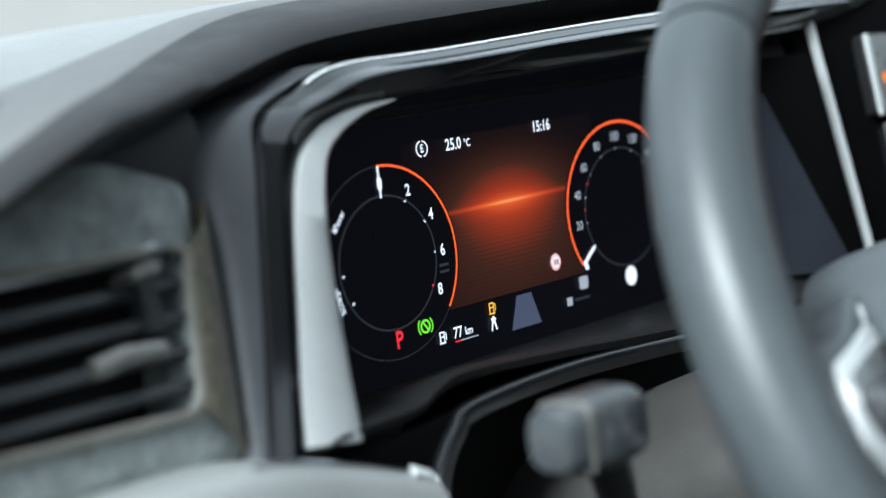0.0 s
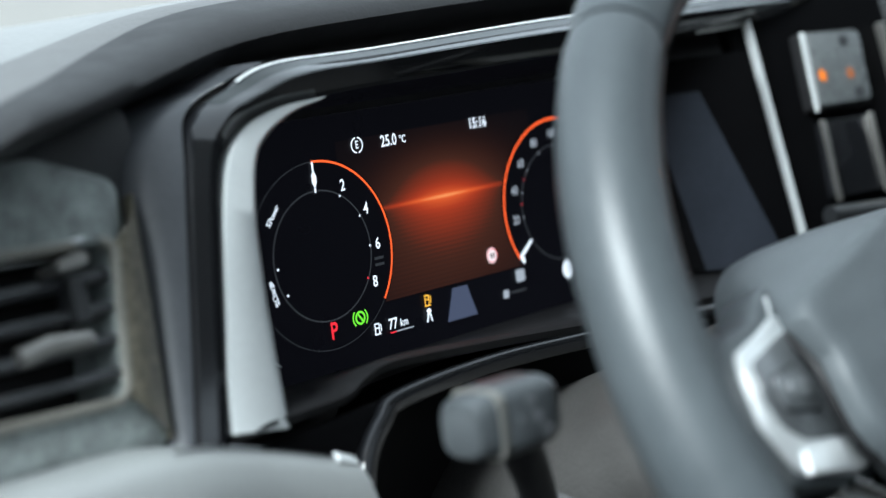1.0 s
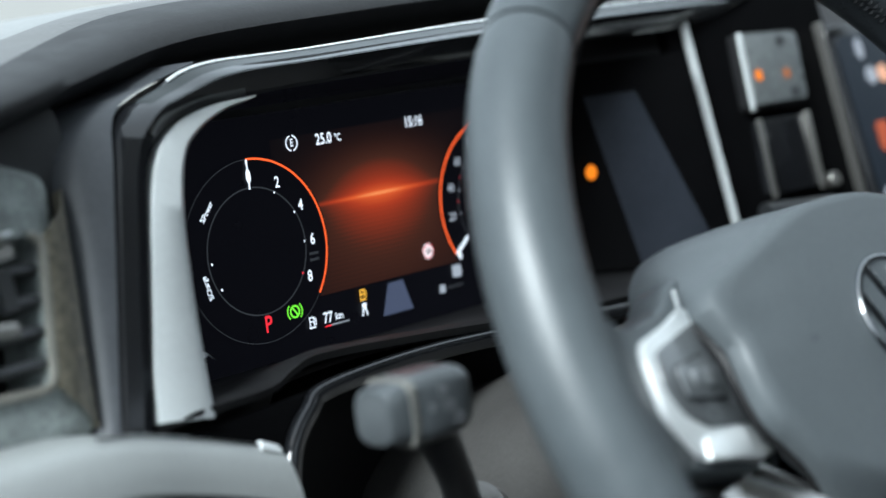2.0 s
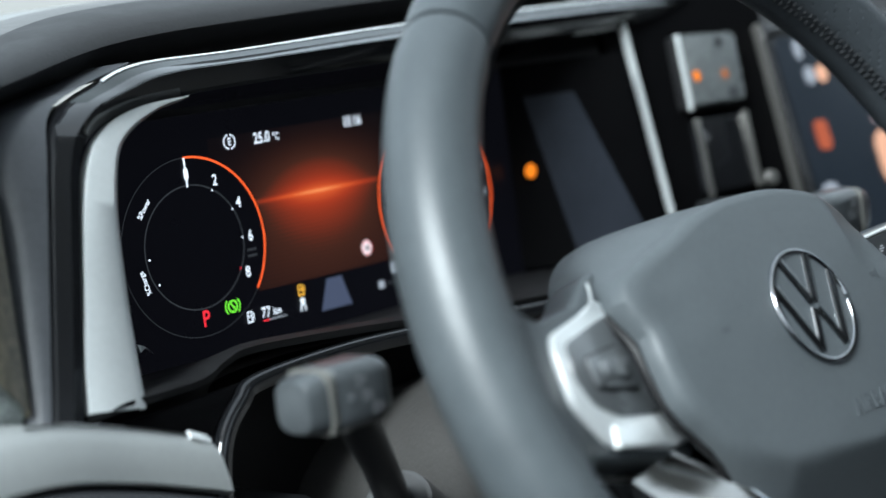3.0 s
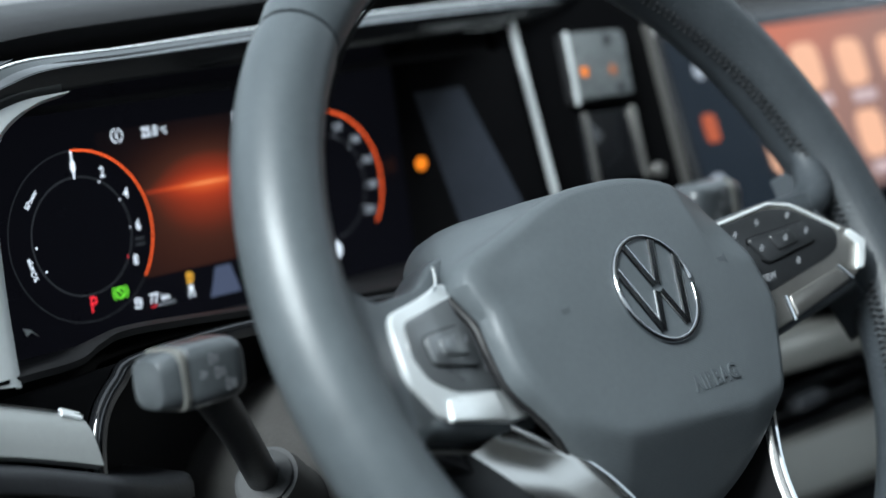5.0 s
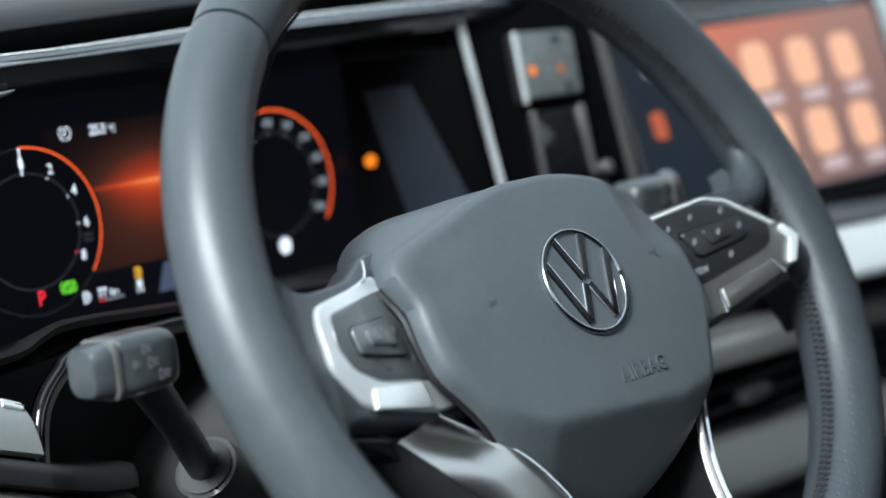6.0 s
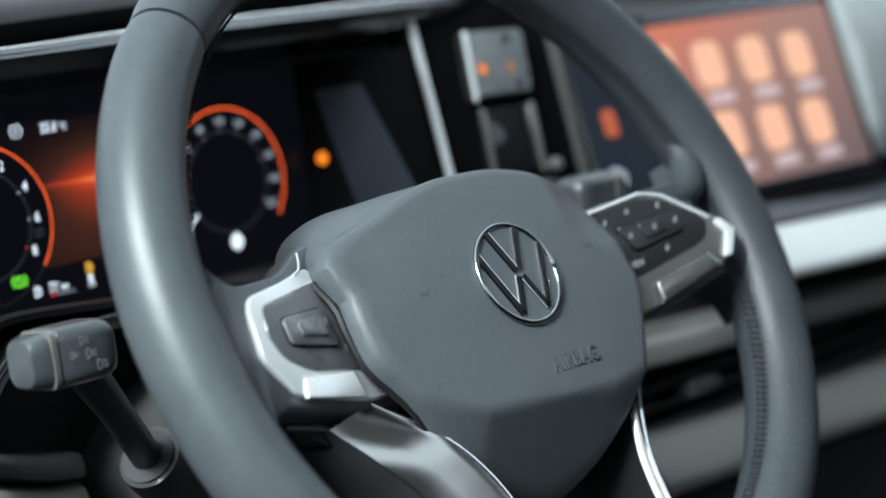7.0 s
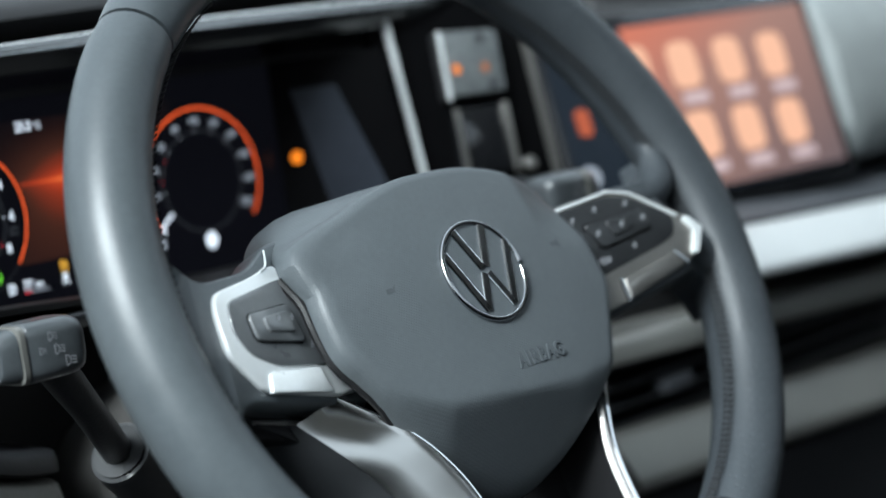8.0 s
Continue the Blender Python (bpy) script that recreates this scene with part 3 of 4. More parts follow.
    g("icon", flat([fillet(rect(0.1142, -0.0285, 0.0060, 0.0056), 0.0012)], Z), L_MID, "grey battery icon")
    g("icon", flat([rect(0.1036, -0.0350, 0.0036, 0.0036)], Z), L_MID)
    g("gauge_bar", flat([rect(0.1120, -0.0350, 0.0100, 0.0010)], Z), L_DIM)
    g("icon", flat([oval(0.0040, 0.0044, 24, 0.1473, -0.0314)], Z), L_WHITE, "white round gear sign")
    # telltale in the side wall
    part("telltale", flat([oval(0.0044, 0.0036, 20, 0.2046, 0.0036)], 0.0115), L_AMBER, c, "small amber warning light", FACE)
    return c


cluster()


def column_surround():
    s = thing("column_surround", "gloss black surround arching over the steering column", "trim panel", (0.07, -0.05, -0.06))
    arch = smooth_line([B(-0.0575, -0.090), B(-0.0520, -0.0735), B(-0.0455, -0.0628), B(-0.0350, -0.0540), B(-0.0230, -0.0483), B(0.028, -0.0462), B(0.0864, -0.0487), B(0.16, -0.053), B(0.26, -0.058)], 7)
    part("rim", sweep(arch, fillet([(-0.0026, -0.006), (0.0050, -0.006), (0.0050, -0.0012), (0.0012, 0.0004), (-0.0012, 0.0), (-0.0026, -0.0016)], 0.0016, 4), (0, -0.972, 0.233)), PIANO, s, "gloss black rounded rim")
    fill = [[p + Vector((0, 0.003, 0)) for p in arch], [Vector((p.x * 0.85 + 0.015, p.y + 0.05, p.z - 0.006)) for p in arch]]
    part("recess", loft(fill, closed=False), BLACK, s)
    outerp = [p + Vector((-0.004, 0.004, 0)) for p in arch[:29]]
    side = [Vector((-0.135 if i < 22 else -0.135 + (i - 22) * 0.012, -0.056, min(-0.047, p.z - 0.002))) for i, p in enumerate(outerp)]
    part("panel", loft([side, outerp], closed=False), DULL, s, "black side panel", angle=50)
    return s


column_surround()
single("dash_backing", block(-0.2, 1.0, -0.008, 0.0, -0.3, -0.047), BLACK, "black inner wall behind the steering column", "dashboard", kind="structure")


# ---- right part of the fascia: switches and menu screen ----
def switch_panel():
    s = thing("switch_panel", "gloss black switch panel with silver dividers", "switch panel", (0.31, -0.06, 0.02))
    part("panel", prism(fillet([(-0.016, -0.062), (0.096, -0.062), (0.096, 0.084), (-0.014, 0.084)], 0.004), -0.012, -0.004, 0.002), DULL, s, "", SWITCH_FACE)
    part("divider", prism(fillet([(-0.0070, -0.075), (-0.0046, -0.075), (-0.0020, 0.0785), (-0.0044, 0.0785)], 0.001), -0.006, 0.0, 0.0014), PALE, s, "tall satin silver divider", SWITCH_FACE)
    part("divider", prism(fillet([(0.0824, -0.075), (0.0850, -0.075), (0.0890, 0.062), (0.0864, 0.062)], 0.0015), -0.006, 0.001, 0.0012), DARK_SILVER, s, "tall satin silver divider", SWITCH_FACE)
    upper = part("switch", prism(fillet([(0.020, 0.022), (0.062, 0.0215), (0.066, 0.060), (0.024, 0.062)], 0.003), -0.004, 0.003, 0.0015), BLACK, s, "black framed light switch", SWITCH_FACE)
    part("touch_pad", prism(fillet([(0.0240, 0.0235), (0.0608, 0.023), (0.0648, 0.0585), (0.0280, 0.0605)], 0.003), 0.003, 0.0045, 0.001), DARK_PAD, upper, "grey touch pad with lit icons", SWITCH_FACE)
    part("edge", prism(fillet([(0.0206, 0.021), (0.0228, 0.021), (0.0268, 0.0615), (0.0246, 0.0615)], 0.001), 0.003, 0.0048, 0.001), PALE, upper, "pale silver edge", SWITCH_FACE)
    for x, z, r, mt in ((0.0305, 0.0385, 0.0026, L_AMBER), (0.0500, 0.0375, 0.0024, lit("lit_dim_amber", (1.0, 0.3, 0.08), 0.35))):
        part("icon", flat([oval(r, r * 1.15, 16, x, z)], 0.0049), mt, upper, "lit amber icon", SWITCH_FACE)
    for x, z in ((0.0515, 0.0545), (0.0525, 0.0275)):
        part("icon", flat([oval(0.0032, 0.0028, 16, x, z)], 0.0049), L_DIM, upper, "", SWITCH_FACE)
    lower = part("switch", prism(fillet([(0.020, -0.022), (0.058, -0.022), (0.062, 0.016), (0.025, 0.017)], 0.003), -0.004, 0.001, 0.0015), PIANO, s, "black light switch", SWITCH_FACE)
    for x in (0.0195, 0.0535):
        part("edge", prism(fillet([(x + 0.001, -0.024), (x + 0.0038, -0.024), (x + 0.0068, 0.017), (x + 0.004, 0.017)], 0.001), 0.001, 0.003, 0.001), DARK_SILVER, lower, "silver edge", SWITCH_FACE)
    knob = prism(oval(0.0040, 0.0040, 20, 0.0655, -0.0205), -0.004, 0.003, 0.001)
    part("button", knob, DARK_SILVER, s, "small silver push button", SWITCH_FACE)
    part("roller", tube([(0.012, -0.030, 0.002), (0.058, -0.033, 0.002)], 0.0052, 14), BUTTON, s, "black ribbed roller", SWITCH_FACE)
    return s


switch_panel()


def menu_screen():
    s = thing("menu_screen", "wide central touchscreen with an orange menu of icons", "touchscreen", (0.48, -0.08, 0))
    part("housing", prism(fillet(rect(0.113, -0.004, 0.262, 0.128), 0.006), -0.02, -0.001, 0.003), PIANO, s, "gloss black housing", MENU_FACE)
    scr = part("screen", prism(fillet(rect(0.111, -0.003, 0.248, 0.112), 0.004), -0.001, 0.0004), material("screen_dark", (0.01, 0.012, 0.016), 0.2, glow=(0.35, 0.5, 0.7), strength=0.022), s, "dark blue-grey lit screen", MENU_FACE)
    part("menu", flat([[(0.055, -0.056), (0.233, -0.058), (0.233, 0.051), (0.055, 0.050)]], 0.0009), MENU, scr, "orange-red menu page", MENU_FACE)
    for r, z in enumerate((0.0228, -0.0222)):
        for k in range(4):
            x = 0.0590 + 0.0436 * k + (0.0 if r == 0 else -0.001)
            part("icon", flat([fillet(rect(x, z - 0.0012 * k, 0.027, 0.030), 0.009)], 0.0013), L_PEACH, scr, "glowing peach menu icon", MENU_FACE)
            part("caption", flat([rect(x + 0.003, z - 0.0215 - 0.0012 * k, 0.024, 0.007)], 0.0013), L_LILAC, scr, "", MENU_FACE)
    part("icon", flat([fillet(rect(0.0025, -0.003, 0.0118, 0.0165), 0.004)], 0.0013), lit("lit_vermilion", (1.0, 0.19, 0.07), 0.36), scr, "vermilion icon", MENU_FACE)
    part("icon", flat([oval(0.0050, 0.0050, 20, 0.0065, 0.0300)], 0.0013), L_MID, scr, "white icon", MENU_FACE)
    part("icon", flat([oval(0.0050, 0.0050, 20, 0.0170, 0.0300)], 0.0013), L_PEACH, scr, "peach icon", MENU_FACE)
    part("icon", flat([oval(0.0034, 0.0060, 20, 0.0025, 0.0450)], 0.0013), L_MID, scr, "white icon", MENU_FACE)
    part("icon", flat([oval(0.0085, 0.0068, 20, -0.0050, -0.0355)], 0.0013), L_MID, scr, "white icon", MENU_FACE)
    return s


menu_screen()


def passenger_fascia():
    """Layered fascia that runs on to the passenger's side, below the screen."""
    def layer(name, z0, z1, y0, y1, mat, label, x0=0.30, x1=1.2, r=0.006):
        sec = fillet([(-y1, z1), (-y0, z1 * 0.2 + z0 * 0.8), (-y0, z0), (0.02, z0), (0.02, z1)], r, 4)
        bm = loft([[(x, -a, b - 0.05 * (x - 0.45)) for a, b in sec] for x in (x0, 0.5, 0.75, x1)])
        return single(name, bm, mat, label, "trim", kind="structure")

    layer("fascia_shelf", -0.078, -0.060, -0.120, -0.075, SOFT_GREY, "grey shelf below the central screen", 0.41)
    layer("trim_strip", -0.106, -0.077, -0.148, -0.122, PALE, "broad satin silver trim strip across the fascia", 0.41, r=0.012)
    layer("fascia_recess", -0.235, -0.108, -0.085, -0.085, BLACK, "black recess of the lower fascia")
    layer("trim_strip", -0.139, -0.124, -0.130, -0.126, FASCIA_METAL, "slim grey metal trim strip above the vents")
    layer("trim_strip", -0.208, -0.176, -0.142, -0.124, FASCIA_METAL, "grey-brown metal trim strip below the vents")
    layer("fascia_lower", -0.60, -0.218, -0.110, -0.120, SOFT, "dark lower fascia", 0.24)
    v = thing("air_vent", "black centre air vent with horizontal slats", "air vent", (0.37, -0.11, -0.15))
    for k in range(3):
        z = -0.147 - 0.011 * k
        part("slat", block(0.31, 0.43, -0.119, -0.095, z - 0.0015, z + 0.0015, 0.001), BUTTON, v)
    part("knob", block(0.352, 0.378, -0.127, -0.114, -0.158, -0.150, 0.002), SOFT_GREY, v, "grey slide knob")
    w = thing("air_vent", "black passenger side air vent with horizontal slats", "air vent", (0.55, -0.11, -0.165))
    for k in range(3):
        z = -0.150 - 0.011 * k
        part("slat", block(0.46, 0.62, -0.119, -0.095, z - 0.0015, z + 0.0015, 0.001), BUTTON, w)


passenger_fascia()


def passenger_pad():
    rows = []
    for y, z in ((0.02, -0.062), (-0.085, -0.062), (-0.102, -0.055), (-0.106, -0.03), (-0.098, 0.02), (-0.085, 0.05), (-0.06, 0.068), (-0.02, 0.078)):
        rows.append([Vector((x, y - 0.01 * (x - 0.62), z + 0.01 * (x - 0.62))) for x in (0.612, 0.618, 0.64, 0.8, 1.2)])
    rows = [[Vector((p.x, p.y + (0.03 if i == 0 else 0.004 if i == 1 else 0), p.z)) for i, p in enumerate(r)] for r in rows]
    single("passenger_pad", loft(rows, closed=False), material("mid_grey_pad", (0.26, 0.28, 0.28), 0.5, bump=0.3), "grey soft-touch pad before the passenger seat", "dashboard", kind="structure", angle=60)


passenger_pad()


# ---- driver's door side: vent, decor, ledge ----
def side_vent():
    v = thing("air_vent", "dark side air vent in a stone-look decor frame", "air vent", (-0.17, -0.05, 0))
    hole = [(-0.128, 0.0275), (-0.1395, -0.0235), (-0.30, -0.018), (-0.29, 0.033), (-0.20, 0.0300), (-0.15, 0.0282)]
    edge = [(-0.1165, 0.0470), (-0.124, -0.041), (-0.34, -0.036), (-0.33, 0.050), (-0.20, 0.0570), (-0.148, 0.0590)]
    hole_l, edge_l = [fillet(q, 0.006, 5) for q in (hole, edge)]

    def ring(line, d):
        return [B(x, z, d) for x, z in line]

    # Tips the decor's top to face downwards, so it darkens towards the hood.
    def lean(line, d):
        return [B(x, z, d + 0.003 * min(1, max(0, (z - 0.038) / 0.012))) for x, z in line]

    mid = [(p[0] * 0.5 + q[0] * 0.5, p[1] * 0.5 + q[1] * 0.5) for p, q in zip(edge_l, hole_l)]
    part("decor_frame", loft([ring(edge_l, -0.02), lean(edge_l, -0.008), lean(mid, -0.003), ring(hole_l, -0.001), ring(hole_l, -0.006), ring([(x - 0.001, z) for x, z in hole_l], -0.03)], caps=False), DECOR_PANEL, v, "teal-grey mottled decor frame", angle=50)
    strip = [[B(x, z, d) for x, z, d in line] for line in (((-0.1268, 0.0265, -0.004), (-0.1384, -0.0225, -0.004)), ((-0.1262, 0.0285, 0.0012), (-0.1380, -0.0240, 0.0012)), ((-0.1185, 0.034, 0.0004), (-0.1325, -0.031, 0.0004)), ((-0.1120, 0.042, -0.0050), (-0.1238, -0.039, -0.0050)), ((-0.1120, 0.042, -0.012), (-0.1238, -0.039, -0.012)))]
    part("side_strip", loft(strip, closed=False), DECOR, v, "olive speckled stone-look strip", angle=50)
    part("bead", sweep([B(x, z, 0) for x, z in hole_l], oval(0.0018, 0.0015, 8), (0, -0.972, 0.233), closed=True), BEAD, v, "thin beige metal bead round the vent")
    # Dark sheet stands in for the shadow the hood casts on the decor.
    part("hood_shadow", loft([[B(x, z, d) for x in (-0.34, -0.24, -0.16, -0.125, -0.100)] for z, d in ((0.036, -0.016), (0.052, -0.0125), (0.068, -0.013), (0.085, -0.020))], closed=False), SOFT, v, "dark sheet above the decor, standing for the hood's shadow", angle=60)
    part("back", loft([ring(hole_l, -0.035), ring(hole_l, -0.033)]), BLACK, v)
    for k in range(4):
        z = 0.017 - 0.0105 * k
        x1 = -0.131 - 0.0022 * k
        sl = [[B(x, z + dz + (0.0 if x > -0.2 else 0.0), d) for d, dz in ((-0.004, 0.0022), (-0.003, 0.0), (-0.004, -0.0014), (-0.018, -0.001), (-0.018, 0.0018))] for x in (-0.30, -0.2, x1)]
        part("slat", loft(sl), VANE, v)
    part("slat_edge", tube([B(-0.30, 0.0285, -0.003), B(-0.15, 0.0290, -0.003), B(-0.1385, 0.030, -0.003)], 0.0021, 10), SILVER, v, "bright upper vane edge")
    k = part("knob", loft([[B(x, z, d) for x, z in q] for q, d in ((fillet([(-0.157, 0.0195), (-0.143, 0.0205), (-0.143, 0.0265), (-0.156, 0.024)], 0.002), -0.006), (fillet([(-0.156, 0.0200), (-0.144, 0.0210), (-0.144, 0.0255), (-0.155, 0.0232)], 0.002), 0.006))]), DARK_SILVER, v, "silver slide knob")
    part("stem", loft([[B(x, z, d) for x, z in rect(-0.1475, 0.011, 0.006, 0.014)] for d in (-0.008, 0.001)]), BUTTON, k)
    part("knob", tube([B(-0.176, -0.0030, 0.002), B(-0.165, -0.001, 0.003), B(-0.149, -0.0020, 0.002)], [0.0032, 0.0030, 0.0026], 10), DARK_SILVER, v, "silver slide knob")
    return v


side_vent()


def ledge():
    s = thing("door_side_ledge", "pale silver ledge below the side vent", "trim panel", (-0.15, -0.08, -0.05))
    top = smooth_line([(-0.36, -0.088, -0.040), (-0.25, -0.086, -0.0375), (-0.175, -0.084, -0.0375), (-0.138, -0.082, -0.0395), (-0.1048, -0.079, -0.0480), (-0.082, -0.079, -0.0555), (-0.0655, -0.0795, -0.0615)], 5)
    sec = [(0.03, -0.001), (0.004, 0.0), (0.0, -0.0015), (-0.004, -0.006), (-0.007, -0.014), (-0.008, -0.019), (-0.004, -0.021), (0.03, -0.021)]
    part("ledge", loft([[(p.x, p.y + a, p.z + b) for a, b in sec] for p in top]), LEDGE, s, "pale satin face", angle=40)
    corner = [top[-4] + Vector((0, 0.001, 0.0004)), top[-1] + Vector((-0.0012, 0.001, 0.0002))]
    part("top_edge", tube([q + Vector((0, 0.001, 0.0003)) for q in top[14:]], 0.0006, 8), CHROME, s, "thin bright line along the ledge's upper edge")
    part("end_cap", sweep(corner[::-1], fillet(rect(0, 0, 0.0044, 0.0016), 0.0006, 3), (0, -0.5, 0.85)), SILVER, s, "small bright end piece")
    run = top + smooth_line([(-0.050, -0.0715, -0.0670), (-0.030, -0.0605, -0.0735), (-0.008, -0.0495, -0.0785), (-0.004, -0.0460, -0.0790)], 3)

    def band(sec, line):
        rows = [[Vector((p.x, p.y + a, p.z + b)) for a, b in sec] for p in line]
        rows.append([q + Vector((0.002, 0.03, -0.001)) for q in rows[-1]])
        return loft(rows, closed=False)

    part("lower_panel", band(((0.03, -0.0225), (-0.008, -0.0225), (-0.012, -0.0235), (-0.0140, -0.0270), (-0.0135, -0.0325), (-0.008, -0.0345), (0.03, -0.0345)), run), SOFT, s, "dark soft panel", angle=60)
    part("knee_panel", band(((0.03, -0.0360), (-0.006, -0.0360), (-0.012, -0.0385), (-0.015, -0.046), (-0.012, -0.070), (0.01, -0.2)), run[:-2]), KNEE, s, "beige-grey lower panel", angle=60)
    return s


ledge()


# ---- steering column and stalks ----
def column():
    c = thing("steering_column", "grey-brown plastic steering column shroud", "steering column", (0.11, -0.12, -0.07))
    rings = []
    for h, w, t, dz in ((-0.045, 0.050, 0.036, -0.018), (-0.055, 0.068, 0.045, -0.018), (-0.085, 0.082, 0.054, -0.018), (-0.15, 0.092, 0.062, -0.020), (-0.26, 0.096, 0.075, -0.022)):
        rings.append([WHEEL @ Vector((x, y + dz, h)) for x, y in fillet([(-w, -t), (w, -t), (w * 0.92, t * 0.55), (w * 0.45, t), (-w * 0.45, t), (-w * 0.92, t * 0.55)], 0.03, 5)])
    part("shroud", loft(rings), COLUMN, c, "", Matrix())
    return c


column()


def stalk(name, label, head, out, root, flip=1):
    s = thing(name, label, "control stalk", head)
    hx, hy, hz = head
    q = flip * 0.95
    body = []
    for k, (dx, w, t) in enumerate(((-0.0095, 0.0098, 0.0108), (-0.008, 0.0106, 0.0118), (0.011, 0.0108, 0.0117), (0.0150, 0.0105, 0.0112), (0.0178, 0.0096, 0.0101), (0.0195, 0.0078, 0.0082), (0.0202, 0.0055, 0.0058))):
        body.append([(hx + q * dx, hy + a, hz + b) for a, b in fillet([(-w, -t), (w, -t), (w, t * 0.8), (w * 0.6, t), (-w * 0.6, t), (-w, t * 0.7)], 0.0062, 5)])
    b = part("head", loft(body), STALK, s, "dark plastic head with white symbols")
    ring = []
    for dx, w in ((-0.0128, 0.0092), (-0.0124, 0.0107), (-0.0100, 0.0107), (-0.0095, 0.0092)):
        ring.append([(hx + q * dx, hy + a, hz + c) for a, c in fillet(rect(0, 0, 2 * w, 2.12 * w), 0.005, 5)])
    part("ring", loft(ring), FASCIA_METAL, s, "satin metal ring")
    cap = []
    for dx, w in ((-0.0215, 0.0068), (-0.0208, 0.0084), (-0.0190, 0.0093), (-0.0132, 0.0102), (-0.0124, 0.0098)):
        cap.append([(hx + q * dx, hy + a, hz + c) for a, c in fillet(rect(0, 0, 2 * w, 2.08 * w), 0.0065, 5)])
    part("end_button", loft(cap), STALK, s, "dark plastic end button")
    part("arm", tube(smooth_line([(hx + q * 0.009, hy + 0.004, hz - 0.006), out, root], 5), [0.0080, 0.0078, 0.0076, 0.0073, 0.0070] + [0.0068] * 6, 16), SOFT, s, "dark stalk arm")
    for k, (dx, dz, w) in enumerate(((-0.0045, 0.0005, 0.0026), (0.0005, 0.0054, 0.0034), (0.0028, 0.0000, 0.0038), (0.0072, -0.0052, 0.0040))):
        x, z = hx + dx * q, hz + dz
        bm = arc(x, z, w * 0.5, 0.0005, -90, 90, 0, 10)
        flat([rect(x - 0.0001, z, 0.0005, w)], 0, bm)
        for j in range(3):
            flat([[(x + w * 0.62, z + w * (0.36 - 0.3 * j)), (x + w * 1.15, z + w * (0.24 - 0.3 * j)), (x + w * 1.15, z + w * (0.12 - 0.3 * j)), (x + w * 0.62, z + w * (0.24 - 0.3 * j))]], 0, bm)
        bm.transform(Matrix.Translation((0, hy - 0.0112, 0)) @ pose(0, 0, 0, 90))
        part("symbol", bm, DIM_PRINT, b, "pale printed lamp symbol")
    return s


stalk("indicator_stalk", "dark plastic indicator stalk with white lamp symbols", (-0.0617, -0.146, -0.0430), (-0.0265, -0.124, -0.0765), (0.001, -0.101, -0.1035))
stalk("wiper_stalk", "dark plastic wiper stalk with white symbols", (0.264, -0.143, -0.0315), (0.245, -0.122, -0.070), (0.205, -0.100, -0.105), -1)
for sx, e, nm in ((0.0045, 1, "indicator"), (0.216, -1, "wiper")):
    axis = Vector((e * 0.72, 0.30, -0.62)).normalized()
    foot = Vector((sx - e * 0.006, -0.105, -0.1015))
    single("stalk_collar", tube([foot + axis * d for d in (0.010, 0.001, -0.0015, 0.0, 0.006, 0.03)], [0.0078, 0.0098, 0.0122, 0.0142, 0.0150, 0.0160], 28), BUTTON,
           "dark rubber collar at the root of the " + nm + " stalk", "collar", angle=60)
# ---- steering wheel ----
def rim_piece(a0, a1, R=0.1683, r=0.0166, steps=None, gap=0.0):
    n = steps or max(4, int(abs(a1 - a0) / 3))
    rings = []
    for i in range(n + 1):
        a = radians(a0 + (a1 - a0) * i / n)
        s = 1.0 - (gap if i in (0, n) else 0.0)
        ring = []
        for j in range(24):
            b = 2 * math.pi * j / 24
            ca, sb = math.cos(b), math.sin(b)
            w = r * s * (1.0 - 0.06 * max(0, -ca) * (1 - abs(sb)))
            ring.append((math.cos(a) * (R + w * ca), math.sin(a) * (R + w * ca), w * 1.05 * sb))
        rings.append(ring)
    return loft(rings)


